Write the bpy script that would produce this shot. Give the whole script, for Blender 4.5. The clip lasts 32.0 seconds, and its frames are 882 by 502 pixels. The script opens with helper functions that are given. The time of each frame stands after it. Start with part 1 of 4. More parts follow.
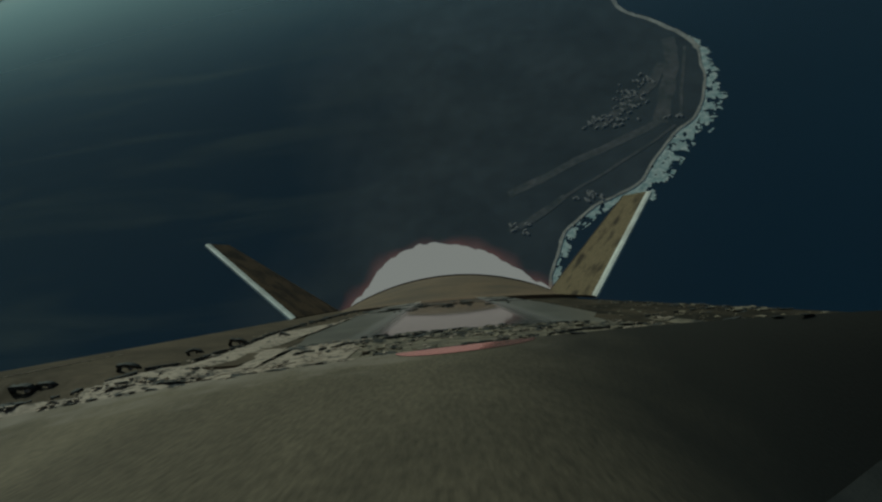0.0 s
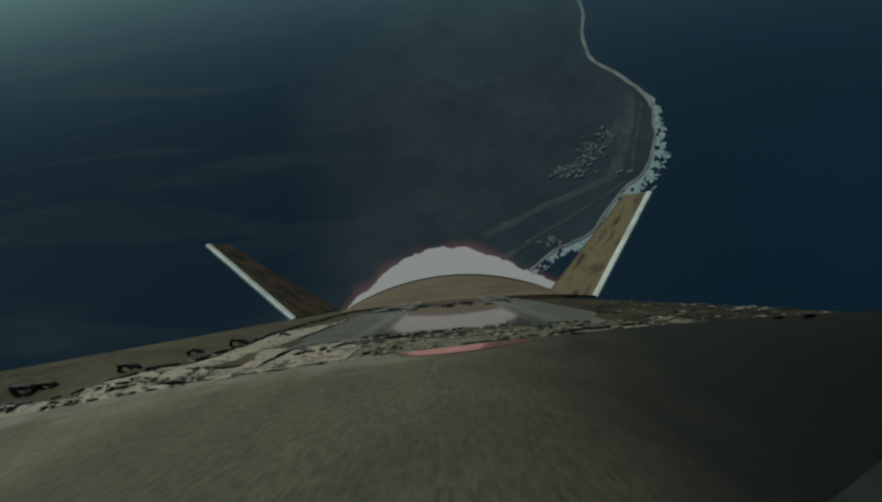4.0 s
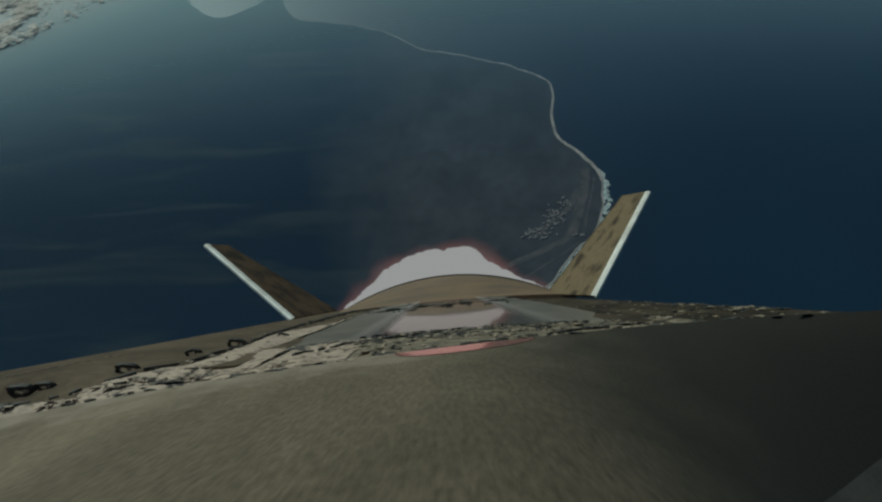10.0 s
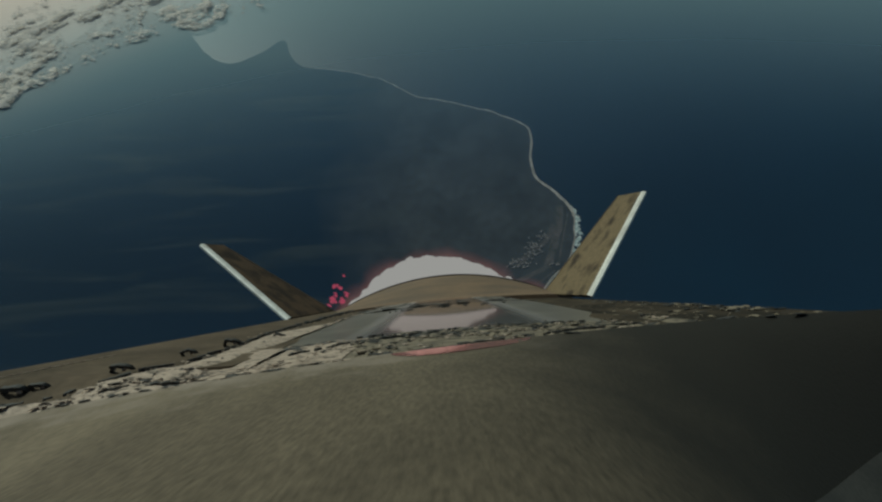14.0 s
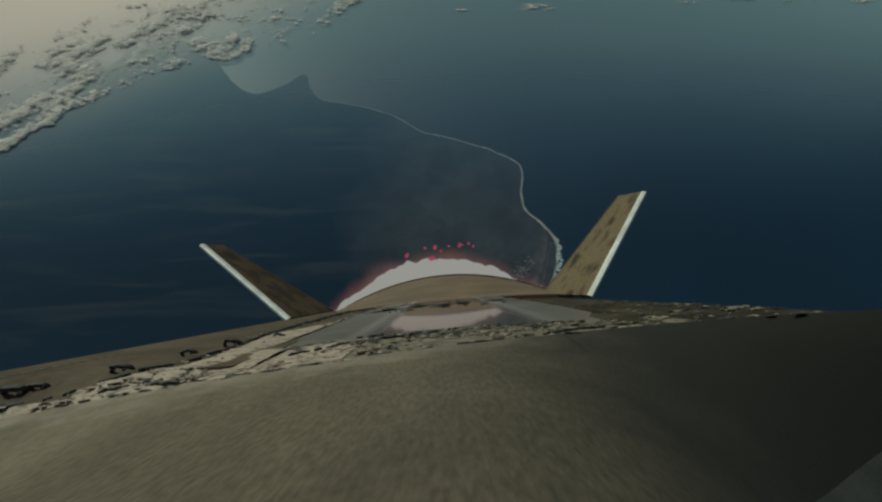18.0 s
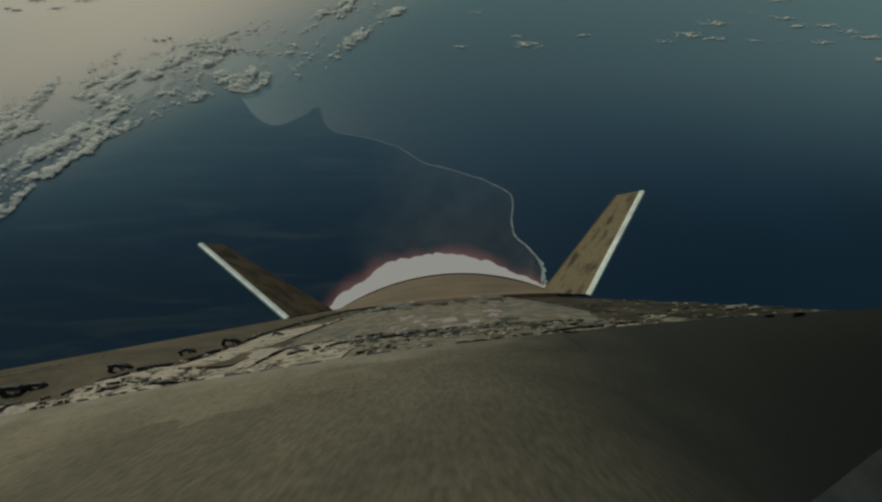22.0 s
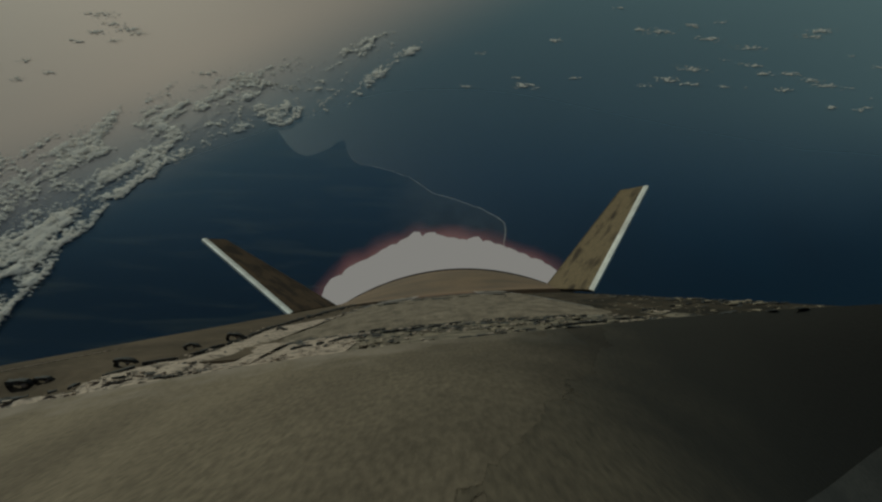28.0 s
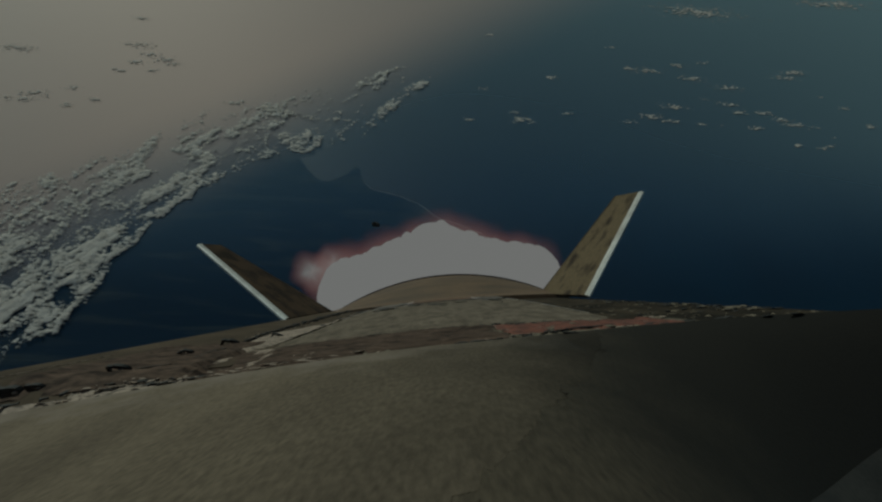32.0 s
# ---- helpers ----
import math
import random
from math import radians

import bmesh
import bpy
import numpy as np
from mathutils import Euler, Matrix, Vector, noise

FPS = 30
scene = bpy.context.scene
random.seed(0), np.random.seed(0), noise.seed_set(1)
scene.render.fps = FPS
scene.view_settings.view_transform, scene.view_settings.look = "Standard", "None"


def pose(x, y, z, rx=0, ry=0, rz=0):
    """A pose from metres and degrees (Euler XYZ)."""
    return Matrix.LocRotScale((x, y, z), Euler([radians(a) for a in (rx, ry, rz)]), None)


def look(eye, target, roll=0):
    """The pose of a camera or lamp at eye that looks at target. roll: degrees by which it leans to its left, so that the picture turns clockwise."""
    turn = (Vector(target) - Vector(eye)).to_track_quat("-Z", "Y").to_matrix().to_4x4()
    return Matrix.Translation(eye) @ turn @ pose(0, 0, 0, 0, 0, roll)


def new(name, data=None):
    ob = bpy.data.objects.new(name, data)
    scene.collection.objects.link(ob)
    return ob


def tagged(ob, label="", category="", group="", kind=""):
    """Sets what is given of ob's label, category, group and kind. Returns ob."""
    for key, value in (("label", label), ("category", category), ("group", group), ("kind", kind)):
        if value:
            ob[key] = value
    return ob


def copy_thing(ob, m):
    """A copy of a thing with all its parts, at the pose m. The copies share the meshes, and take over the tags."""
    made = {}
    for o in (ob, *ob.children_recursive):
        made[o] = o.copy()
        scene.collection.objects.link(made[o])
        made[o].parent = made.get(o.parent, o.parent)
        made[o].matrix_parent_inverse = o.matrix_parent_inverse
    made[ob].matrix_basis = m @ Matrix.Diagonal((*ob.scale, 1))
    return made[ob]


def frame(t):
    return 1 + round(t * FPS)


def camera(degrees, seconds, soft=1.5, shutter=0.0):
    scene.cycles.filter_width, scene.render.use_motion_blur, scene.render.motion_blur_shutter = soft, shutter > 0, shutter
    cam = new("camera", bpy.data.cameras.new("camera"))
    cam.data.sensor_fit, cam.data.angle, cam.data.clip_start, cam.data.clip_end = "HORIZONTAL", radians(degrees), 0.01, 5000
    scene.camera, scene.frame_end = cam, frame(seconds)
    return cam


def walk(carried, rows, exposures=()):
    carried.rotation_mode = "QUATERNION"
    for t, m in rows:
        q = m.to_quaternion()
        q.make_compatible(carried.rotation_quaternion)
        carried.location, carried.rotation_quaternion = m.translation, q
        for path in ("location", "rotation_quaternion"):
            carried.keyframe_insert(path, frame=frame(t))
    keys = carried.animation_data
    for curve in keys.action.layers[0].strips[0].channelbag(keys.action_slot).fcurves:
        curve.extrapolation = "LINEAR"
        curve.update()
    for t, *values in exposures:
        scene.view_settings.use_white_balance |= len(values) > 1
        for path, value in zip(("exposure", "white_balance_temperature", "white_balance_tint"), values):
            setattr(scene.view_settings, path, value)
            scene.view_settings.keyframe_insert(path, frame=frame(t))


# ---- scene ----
cam = camera(90, 32.0, soft=2.4)
EXPOSURE = -1.2
walk(cam, [
    (0, pose(-1.681, 1.136, 197.844, 33.212, 10.106, -0.341)), (0.5, pose(-5.011, 9.090, 202.514, 32.148, 9.401, -1.761)),
    (1, pose(-7.966, 14.359, 208.711, 31.091, 7.484, -1.410)), (1.5, pose(-7.091, 13.592, 218.921, 30.398, 7.390, -1.494)),
    (2, pose(-5.378, 12.789, 227.598, 29.989, 7.284, -1.214)), (2.5, pose(-1.354, 12.512, 235.563, 29.655, 7.318, -1.037)),
    (3, pose(-0.608, 13.038, 243.093, 29.294, 6.938, -1.044)), (3.5, pose(0.511, 13.036, 250.715, 28.921, 6.501, -0.633)),
    (5.5, pose(6.064, 11.332, 281.600, 28.776, 5.720, 0.501)), (6, pose(7.252, 10.920, 289.559, 28.576, 5.669, 0.190)),
    (6.5, pose(8.169, 10.435, 297.776, 28.620, 5.876, 0.066)), (7, pose(8.772, 9.785, 306.272, 28.589, 5.850, -0.023)),
    (7.5, pose(9.060, 8.905, 315.026, 28.505, 5.742, 0.056)), (8, pose(9.073, 7.862, 323.963, 28.575, 5.992, -0.148)),
    (8.5, pose(8.865, 6.778, 332.997, 28.629, 6.107, -0.342)), (9, pose(8.496, 5.712, 342.067, 28.539, 5.467, -0.156)),
    (9.5, pose(7.987, 4.674, 351.148, 28.632, 5.031, -0.040)), (10, pose(7.299, 3.794, 360.160, 28.631, 4.865, -0.185)),
    (10.5, pose(6.457, 3.012, 369.093, 28.734, 4.777, -0.499)), (11, pose(5.588, 2.181, 377.992, 28.923, 4.538, -0.827)),
    (11.5, pose(4.723, 1.135, 386.896, 29.053, 4.276, -1.051)), (12, pose(3.803, -0.197, 395.808, 28.997, 4.191, -1.365)),
    (12.5, pose(2.775, -1.850, 404.720, 29.120, 3.952, -1.559)), (13, pose(1.619, -3.834, 413.630, 29.163, 3.822, -1.784)),
    (13.5, pose(0.347, -6.187, 422.584, 29.284, 3.609, -1.940)), (14, pose(-1.050, -8.847, 431.593, 29.502, 3.341, -1.866)),
    (14.5, pose(-2.536, -11.843, 440.723, 29.722, 3.037, -1.661)), (16.5, pose(-8.423, -25.580, 478.223, 30.307, 1.827, -0.899)),
    (17, pose(-10.028, -29.171, 487.945, 30.520, 1.560, -0.826)), (17.5, pose(-11.735, -32.838, 498.062, 30.620, 1.322, -0.801)),
    (18, pose(-13.530, -36.404, 508.534, 30.812, 1.092, -0.806)), (18.5, pose(-15.303, -39.691, 519.314, 30.959, 0.823, -0.802)),
    (19, pose(-16.883, -42.559, 530.363, 31.059, 0.695, -0.895)), (19.5, pose(-18.073, -44.939, 541.655, 31.107, 0.552, -1.057)),
    (20, pose(-18.743, -46.798, 553.136, 31.027, 0.562, -0.989)), (20.5, pose(-18.871, -48.172, 564.751, 30.956, 0.630, -0.741)),
    (21, pose(-18.526, -49.173, 576.520, 30.892, 0.606, -0.568)), (21.5, pose(-17.823, -50.026, 588.466, 30.788, 0.581, -0.610)),
    (22, pose(-16.933, -50.946, 600.577, 30.687, 0.554, -0.711)), (22.5, pose(-16.018, -52.092, 612.840, 30.691, 0.596, -0.616)),
    (23, pose(-15.174, -53.580, 625.261, 30.449, 0.490, -0.383)), (23.5, pose(-14.487, -55.409, 637.803, 30.374, 0.404, 0.028)),
    (24, pose(-13.985, -57.600, 650.497, 30.408, 0.046, 0.623)), (24.5, pose(-13.695, -60.136, 663.385, 30.298, -0.249, 1.165)),
    (25, pose(-13.610, -62.950, 676.465, 30.233, -0.365, 1.283)), (25.5, pose(-13.702, -65.971, 689.729, 30.224, 0.043, 1.265)),
    (27.5, pose(-14.493, -78.811, 743.651, 29.549, 0.373, 1.738)), (28, pose(-14.610, -81.971, 757.377, 29.563, 0.331, 0.909)),
    (28.5, pose(-14.691, -85.056, 771.317, 29.513, 0.243, 1.108)), (29, pose(-14.727, -88.126, 785.546, 29.547, -0.067, 1.532)),
    (29.5, pose(-14.720, -91.323, 800.213, 29.829, -0.076, 1.521)), (30, pose(-14.681, -94.721, 815.342, 29.654, -0.177, 1.392)),
    (30.5, pose(-14.642, -98.277, 830.824, 29.552, -0.295, 2.034)), (31, pose(-14.612, -101.946, 846.553, 29.656, 0.217, 1.460)),
    (31.5, pose(-14.592, -105.644, 862.371, 29.555, 0.221, 1.128)), (32, pose(-14.578, -109.293, 878.146, 30.006, 0.054, 2.074)),
], exposures=[(t, EXPOSURE + stops, kelvin, tint) for t, stops, kelvin, tint in (
    (0.0, -0.58, 5350, -22), (6.0, -0.10, 5250, -17), (13.0, 0.07, 5500, -13), (20.0, -0.06, 5720, -15), (25.0, -0.32, 5720, -14), (28.0, -0.52, 5700, -13), (32.0, -0.94, 5400, -14))])

# ---- daylight ----
SUN_ELEVATION, SUN_AZIMUTH = 29.0, -34.0      # azimuth from +y towards +x
world = bpy.data.worlds.new("sky")
scene.world = world
world.use_nodes = True
sky = world.node_tree.nodes.new("ShaderNodeTexSky")
sky.sky_type, sky.sun_disc = "NISHITA", False
sky.sun_elevation, sky.sun_rotation = radians(SUN_ELEVATION), radians(SUN_AZIMUTH)
background = world.node_tree.nodes["Background"]
background.inputs["Strength"].default_value = 0.08
world.node_tree.links.new(sky.outputs[0], background.inputs["Color"])
sun = new("sun", bpy.data.lights.new("sun", "SUN"))
sun.data.energy, sun.data.angle, sun.data.color = 5.0, radians(0.5), (1.0, 0.90, 0.76)
sun_way = Vector((math.sin(radians(SUN_AZIMUTH)) * math.cos(radians(SUN_ELEVATION)),
                  math.cos(radians(SUN_AZIMUTH)) * math.cos(radians(SUN_ELEVATION)), math.sin(radians(SUN_ELEVATION))))
sun.matrix_world = look(sun_way * 900, (0, 0, 0))


# ---- materials ----
def material(name, colour, roughness=0.7, metallic=0.0, second=None, scale=4.0, bump=0.0, detail=6.0, stretch=(1, 1, 1),
             fine=None, specular=0.5, low=0.35, high=0.65, bump_scale=None, distance=0.02):
    """Base colour mixed with a second one by noise, fine grain over it, and relief."""
    m = bpy.data.materials.new(name)
    m.use_nodes = True
    nodes, links = m.node_tree.nodes, m.node_tree.links
    shader = nodes["Principled BSDF"]
    shader.inputs["Roughness"].default_value, shader.inputs["Metallic"].default_value = roughness, metallic
    shader.inputs["Specular IOR Level"].default_value = specular
    shader.inputs["Base Color"].default_value = (*colour, 1)
    place = nodes.new("ShaderNodeTexCoord")
    mapping = nodes.new("ShaderNodeMapping")
    mapping.inputs["Scale"].default_value = stretch
    links.new(place.outputs["Object"], mapping.inputs["Vector"])
    colour_out = None
    if second:
        tex = nodes.new("ShaderNodeTexNoise")
        tex.inputs["Scale"].default_value, tex.inputs["Detail"].default_value = scale, detail
        links.new(mapping.outputs[0], tex.inputs["Vector"])
        ramp = nodes.new("ShaderNodeMapRange")
        ramp.inputs["From Min"].default_value, ramp.inputs["From Max"].default_value = low, high
        links.new(tex.outputs["Fac"], ramp.inputs["Value"])
        mix = nodes.new("ShaderNodeMix")
        mix.data_type = "RGBA"
        mix.inputs["A"].default_value, mix.inputs["B"].default_value = (*colour, 1), (*second, 1)
        links.new(ramp.outputs[0], mix.inputs["Factor"])
        colour_out = mix.outputs["Result"]
    if fine:
        fine_scale, depth = fine
        tex2 = nodes.new("ShaderNodeTexNoise")
        tex2.inputs["Scale"].default_value, tex2.inputs["Detail"].default_value = fine_scale, 3
        links.new(mapping.outputs[0], tex2.inputs["Vector"])
        r2 = nodes.new("ShaderNodeMapRange")
        r2.inputs["From Min"].default_value, r2.inputs["From Max"].default_value = 0.3, 0.7
        r2.inputs["To Min"].default_value, r2.inputs["To Max"].default_value = 1 - depth, 1 + depth
        links.new(tex2.outputs["Fac"], r2.inputs["Value"])
        mul = nodes.new("ShaderNodeMix")
        mul.data_type, mul.blend_type = "RGBA", "MULTIPLY"
        mul.inputs["Factor"].default_value = 1
        mul.inputs["A"].default_value = (*colour, 1)
        if colour_out:
            links.new(colour_out, mul.inputs["A"])
        links.new(r2.outputs[0], mul.inputs["B"])
        colour_out = mul.outputs["Result"]
    if colour_out:
        links.new(colour_out, shader.inputs["Base Color"])
    if bump:
        tex3 = nodes.new("ShaderNodeTexNoise")
        tex3.inputs["Scale"].default_value, tex3.inputs["Detail"].default_value = bump_scale or scale * 5, 4
        links.new(mapping.outputs[0], tex3.inputs["Vector"])
        node = nodes.new("ShaderNodeBump")
        node.inputs["Strength"].default_value, node.inputs["Distance"].default_value = bump, distance
        links.new(tex3.outputs["Fac"], node.inputs["Height"])
        links.new(node.outputs[0], shader.inputs["Normal"])
    return m


def glow(name, colour, strength, opacity=1.0):
    m = bpy.data.materials.new(name)
    m.use_nodes = True
    nodes, links = m.node_tree.nodes, m.node_tree.links
    nodes.clear()
    out, emit = nodes.new("ShaderNodeOutputMaterial"), nodes.new("ShaderNodeEmission")
    emit.inputs["Color"].default_value, emit.inputs["Strength"].default_value = (*colour, 1), strength
    if opacity < 1:
        clear, mix = nodes.new("ShaderNodeBsdfTransparent"), nodes.new("ShaderNodeMixShader")
        mix.inputs[0].default_value = opacity
        links.new(clear.outputs[0], mix.inputs[1])
        links.new(emit.outputs[0], mix.inputs[2])
        links.new(mix.outputs[0], out.inputs[0])
    else:
        links.new(emit.outputs[0], out.inputs[0])
    m.cycles.emission_sampling = "NONE"
    return m


SEA = material("sea_water", (0.0010, 0.0135, 0.031), 0.52, second=(0.0015, 0.0185, 0.040), scale=0.004, specular=0.42)
SEA.node_tree.nodes["Principled BSDF"].inputs["Specular Tint"].default_value = (1.0, 0.86, 0.74, 1)


def land_material():
    """Scrub near the shore, dull lagoon flats with pale streaks further in."""
    m = material("scrub_land", (0.049, 0.051, 0.053), 0.9, second=(0.073, 0.075, 0.078), scale=0.02, detail=10, fine=(0.10, 0.1), specular=0.05)
    nodes, links = m.node_tree.nodes, m.node_tree.links
    shader = nodes["Principled BSDF"]
    scrub = shader.inputs["Base Color"].links[0].from_socket
    place = nodes.new("ShaderNodeTexCoord")
    split = nodes.new("ShaderNodeSeparateXYZ")
    links.new(place.outputs["Object"], split.inputs[0])
    wob = nodes.new("ShaderNodeTexNoise")
    wob.inputs["Scale"].default_value, wob.inputs["Detail"].default_value = 0.008, 5
    links.new(place.outputs["Object"], wob.inputs["Vector"])
    shift = nodes.new("ShaderNodeMath")
    shift.operation, shift.inputs[1].default_value, = "MULTIPLY_ADD", 160
    links.new(wob.outputs["Fac"], shift.inputs[0])
    links.new(split.outputs["X"], shift.inputs[2])
    inner = nodes.new("ShaderNodeMapRange")
    inner.inputs["From Min"].default_value, inner.inputs["From Max"].default_value = 20, -75
    links.new(shift.outputs[0], inner.inputs["Value"])
    stretch = nodes.new("ShaderNodeMapping")
    stretch.inputs["Scale"].default_value, stretch.inputs["Rotation"].default_value = (0.22, 1.7, 1), (0, 0, 0.12)
    links.new(place.outputs["Object"], stretch.inputs["Vector"])
    streak = nodes.new("ShaderNodeTexNoise")
    streak.inputs["Scale"].default_value, streak.inputs["Detail"].default_value, streak.inputs["Distortion"].default_value = 0.02, 7, 0.6
    links.new(stretch.outputs[0], streak.inputs["Vector"])
    band = nodes.new("ShaderNodeMapRange")
    band.inputs["From Min"].default_value, band.inputs["From Max"].default_value = 0.50, 0.72
    links.new(streak.outputs["Fac"], band.inputs["Value"])
    flats = nodes.new("ShaderNodeMix")
    flats.data_type = "RGBA"
    flats.inputs["A"].default_value, flats.inputs["B"].default_value = (0.011, 0.021, 0.037, 1), (0.042, 0.049, 0.050, 1)
    links.new(band.outputs[0], flats.inputs["Factor"])
    both = nodes.new("ShaderNodeMix")
    both.data_type = "RGBA"
    links.new(inner.outputs[0], both.inputs["Factor"])
    links.new(scrub, both.inputs["A"])
    links.new(flats.outputs["Result"], both.inputs["B"])
    links.new(both.outputs["Result"], shader.inputs["Base Color"])
    return m


LAND = land_material()


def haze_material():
    """A sheet of painted haze: mostly clear; the rest scatters daylight, set stronger at a slant and far from the
    launch site.
    """
    m = bpy.data.materials.new("painted_haze")
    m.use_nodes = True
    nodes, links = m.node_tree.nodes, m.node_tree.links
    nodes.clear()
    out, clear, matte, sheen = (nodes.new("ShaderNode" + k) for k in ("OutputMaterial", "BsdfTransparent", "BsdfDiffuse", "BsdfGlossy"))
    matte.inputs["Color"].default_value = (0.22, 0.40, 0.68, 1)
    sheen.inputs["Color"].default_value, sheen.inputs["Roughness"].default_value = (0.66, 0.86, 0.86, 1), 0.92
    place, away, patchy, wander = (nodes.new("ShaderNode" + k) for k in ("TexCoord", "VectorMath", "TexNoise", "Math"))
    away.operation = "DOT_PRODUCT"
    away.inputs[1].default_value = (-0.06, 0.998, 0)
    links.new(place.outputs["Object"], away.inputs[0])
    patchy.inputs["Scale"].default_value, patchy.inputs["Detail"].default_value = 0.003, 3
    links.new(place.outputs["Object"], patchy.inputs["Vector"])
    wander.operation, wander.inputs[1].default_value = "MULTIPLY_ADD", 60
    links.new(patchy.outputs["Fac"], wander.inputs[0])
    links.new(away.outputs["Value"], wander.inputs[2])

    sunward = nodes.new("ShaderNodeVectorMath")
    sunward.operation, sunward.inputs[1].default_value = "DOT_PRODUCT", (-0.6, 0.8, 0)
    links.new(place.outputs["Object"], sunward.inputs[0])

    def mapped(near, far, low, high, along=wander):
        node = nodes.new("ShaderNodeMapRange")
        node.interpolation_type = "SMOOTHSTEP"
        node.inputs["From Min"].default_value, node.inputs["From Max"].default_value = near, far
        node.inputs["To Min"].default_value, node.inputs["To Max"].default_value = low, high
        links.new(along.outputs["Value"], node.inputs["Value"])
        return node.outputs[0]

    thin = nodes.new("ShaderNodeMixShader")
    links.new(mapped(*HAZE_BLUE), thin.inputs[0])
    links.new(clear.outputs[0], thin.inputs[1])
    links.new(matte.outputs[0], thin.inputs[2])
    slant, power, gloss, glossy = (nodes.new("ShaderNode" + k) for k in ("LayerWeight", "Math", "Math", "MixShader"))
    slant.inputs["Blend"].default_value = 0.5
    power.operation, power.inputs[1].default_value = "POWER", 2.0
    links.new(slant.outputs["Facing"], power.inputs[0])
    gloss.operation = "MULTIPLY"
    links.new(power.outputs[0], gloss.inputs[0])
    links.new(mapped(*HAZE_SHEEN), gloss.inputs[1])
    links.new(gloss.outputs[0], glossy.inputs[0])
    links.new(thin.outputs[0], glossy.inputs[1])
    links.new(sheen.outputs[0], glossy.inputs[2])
    # sun glare laid into the sheet as a warm gloss, by ground position
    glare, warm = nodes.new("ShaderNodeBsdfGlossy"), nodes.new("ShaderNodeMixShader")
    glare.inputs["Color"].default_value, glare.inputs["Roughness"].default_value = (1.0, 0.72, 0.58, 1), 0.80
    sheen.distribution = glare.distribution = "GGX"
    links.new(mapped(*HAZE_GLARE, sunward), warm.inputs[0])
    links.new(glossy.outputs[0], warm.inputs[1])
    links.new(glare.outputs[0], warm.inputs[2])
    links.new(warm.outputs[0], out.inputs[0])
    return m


# where the painted haze thickens, along a line out to sea (the glare: towards the sun), and how dense it is on either
# side
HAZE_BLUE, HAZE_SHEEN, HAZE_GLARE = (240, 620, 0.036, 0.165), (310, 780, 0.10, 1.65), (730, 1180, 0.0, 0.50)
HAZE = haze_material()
SAND = material("beach_sand", (0.46, 0.40, 0.34), 0.9, second=(0.26, 0.225, 0.19), scale=0.08, fine=(0.6, 0.2))
FOAM = material("sea_foam", (0.66, 0.66, 0.60), 0.8, second=(0.32, 0.40, 0.38), scale=0.3, fine=(1.2, 0.2))
EARTH = material("bare_earth", (0.105, 0.090, 0.086), 0.9, second=(0.058, 0.058, 0.054), scale=0.09, fine=(0.3, 0.25))
CLOUD = material("cloud", (0.95, 0.885, 0.80), 0.95, second=(0.82, 0.75, 0.66), scale=0.05, specular=0.0)
cloud_nodes, cloud_links = CLOUD.node_tree.nodes, CLOUD.node_tree.links
through_light, cloud_mix = cloud_nodes.new("ShaderNodeBsdfTranslucent"), cloud_nodes.new("ShaderNodeMixShader")
through_light.inputs["Color"].default_value = (0.97, 0.90, 0.82, 1)
cloud_mix.inputs[0].default_value = 0.4
cloud_links.new(cloud_nodes["Principled BSDF"].outputs[0], cloud_mix.inputs[1])
cloud_links.new(through_light.outputs[0], cloud_mix.inputs[2])
thick_at, thick_map, thin_mix, gap = (cloud_nodes.new("ShaderNode" + k) for k in ("Attribute", "MapRange", "MixShader", "BsdfTransparent"))
thick_at.attribute_name, thick_map.interpolation_type = "thickness", "SMOOTHSTEP"
thick_map.inputs["From Min"].default_value, thick_map.inputs["From Max"].default_value = 1.68, 2.3
lace_place, lace_map, lace, lace_add = (cloud_nodes.new("ShaderNode" + k) for k in ("TexCoord", "Mapping", "TexNoise", "Math"))
lace_map.inputs["Rotation"].default_value, lace_map.inputs["Scale"].default_value = (0, 0, -0.93), (0.55, 1.2, 1)
lace.inputs["Scale"].default_value, lace.inputs["Detail"].default_value, lace.inputs["Roughness"].default_value = 0.13, 7, 0.62
lace_add.operation, lace_add.inputs[1].default_value = "MULTIPLY_ADD", 3.4
cloud_links.new(lace_place.outputs["Object"], lace_map.inputs["Vector"])
cloud_links.new(lace_map.outputs[0], lace.inputs["Vector"])
cloud_links.new(lace.outputs["Fac"], lace_add.inputs[0])
cloud_links.new(thick_at.outputs["Fac"], lace_add.inputs[2])
cloud_links.new(lace_add.outputs[0], thick_map.inputs["Value"])
cloud_links.new(thick_map.outputs[0], thin_mix.inputs[0])
cloud_links.new(gap.outputs[0], thin_mix.inputs[1])
cloud_links.new(cloud_mix.outputs[0], thin_mix.inputs[2])
cloud_links.new(thin_mix.outputs[0], cloud_nodes["Material Output"].inputs[0])
ROOF = material("pale_roof", (0.26, 0.227, 0.212), 0.8, second=(0.12, 0.104, 0.098), scale=0.25)
SKIN = material("insulation_skin", (0.162, 0.129, 0.086), 0.78, second=(0.100, 0.079, 0.053), specular=0.22, scale=4, detail=9, stretch=(1, 0.3, 1), fine=(230, 0.26), bump=0.35, bump_scale=260, distance=0.002)


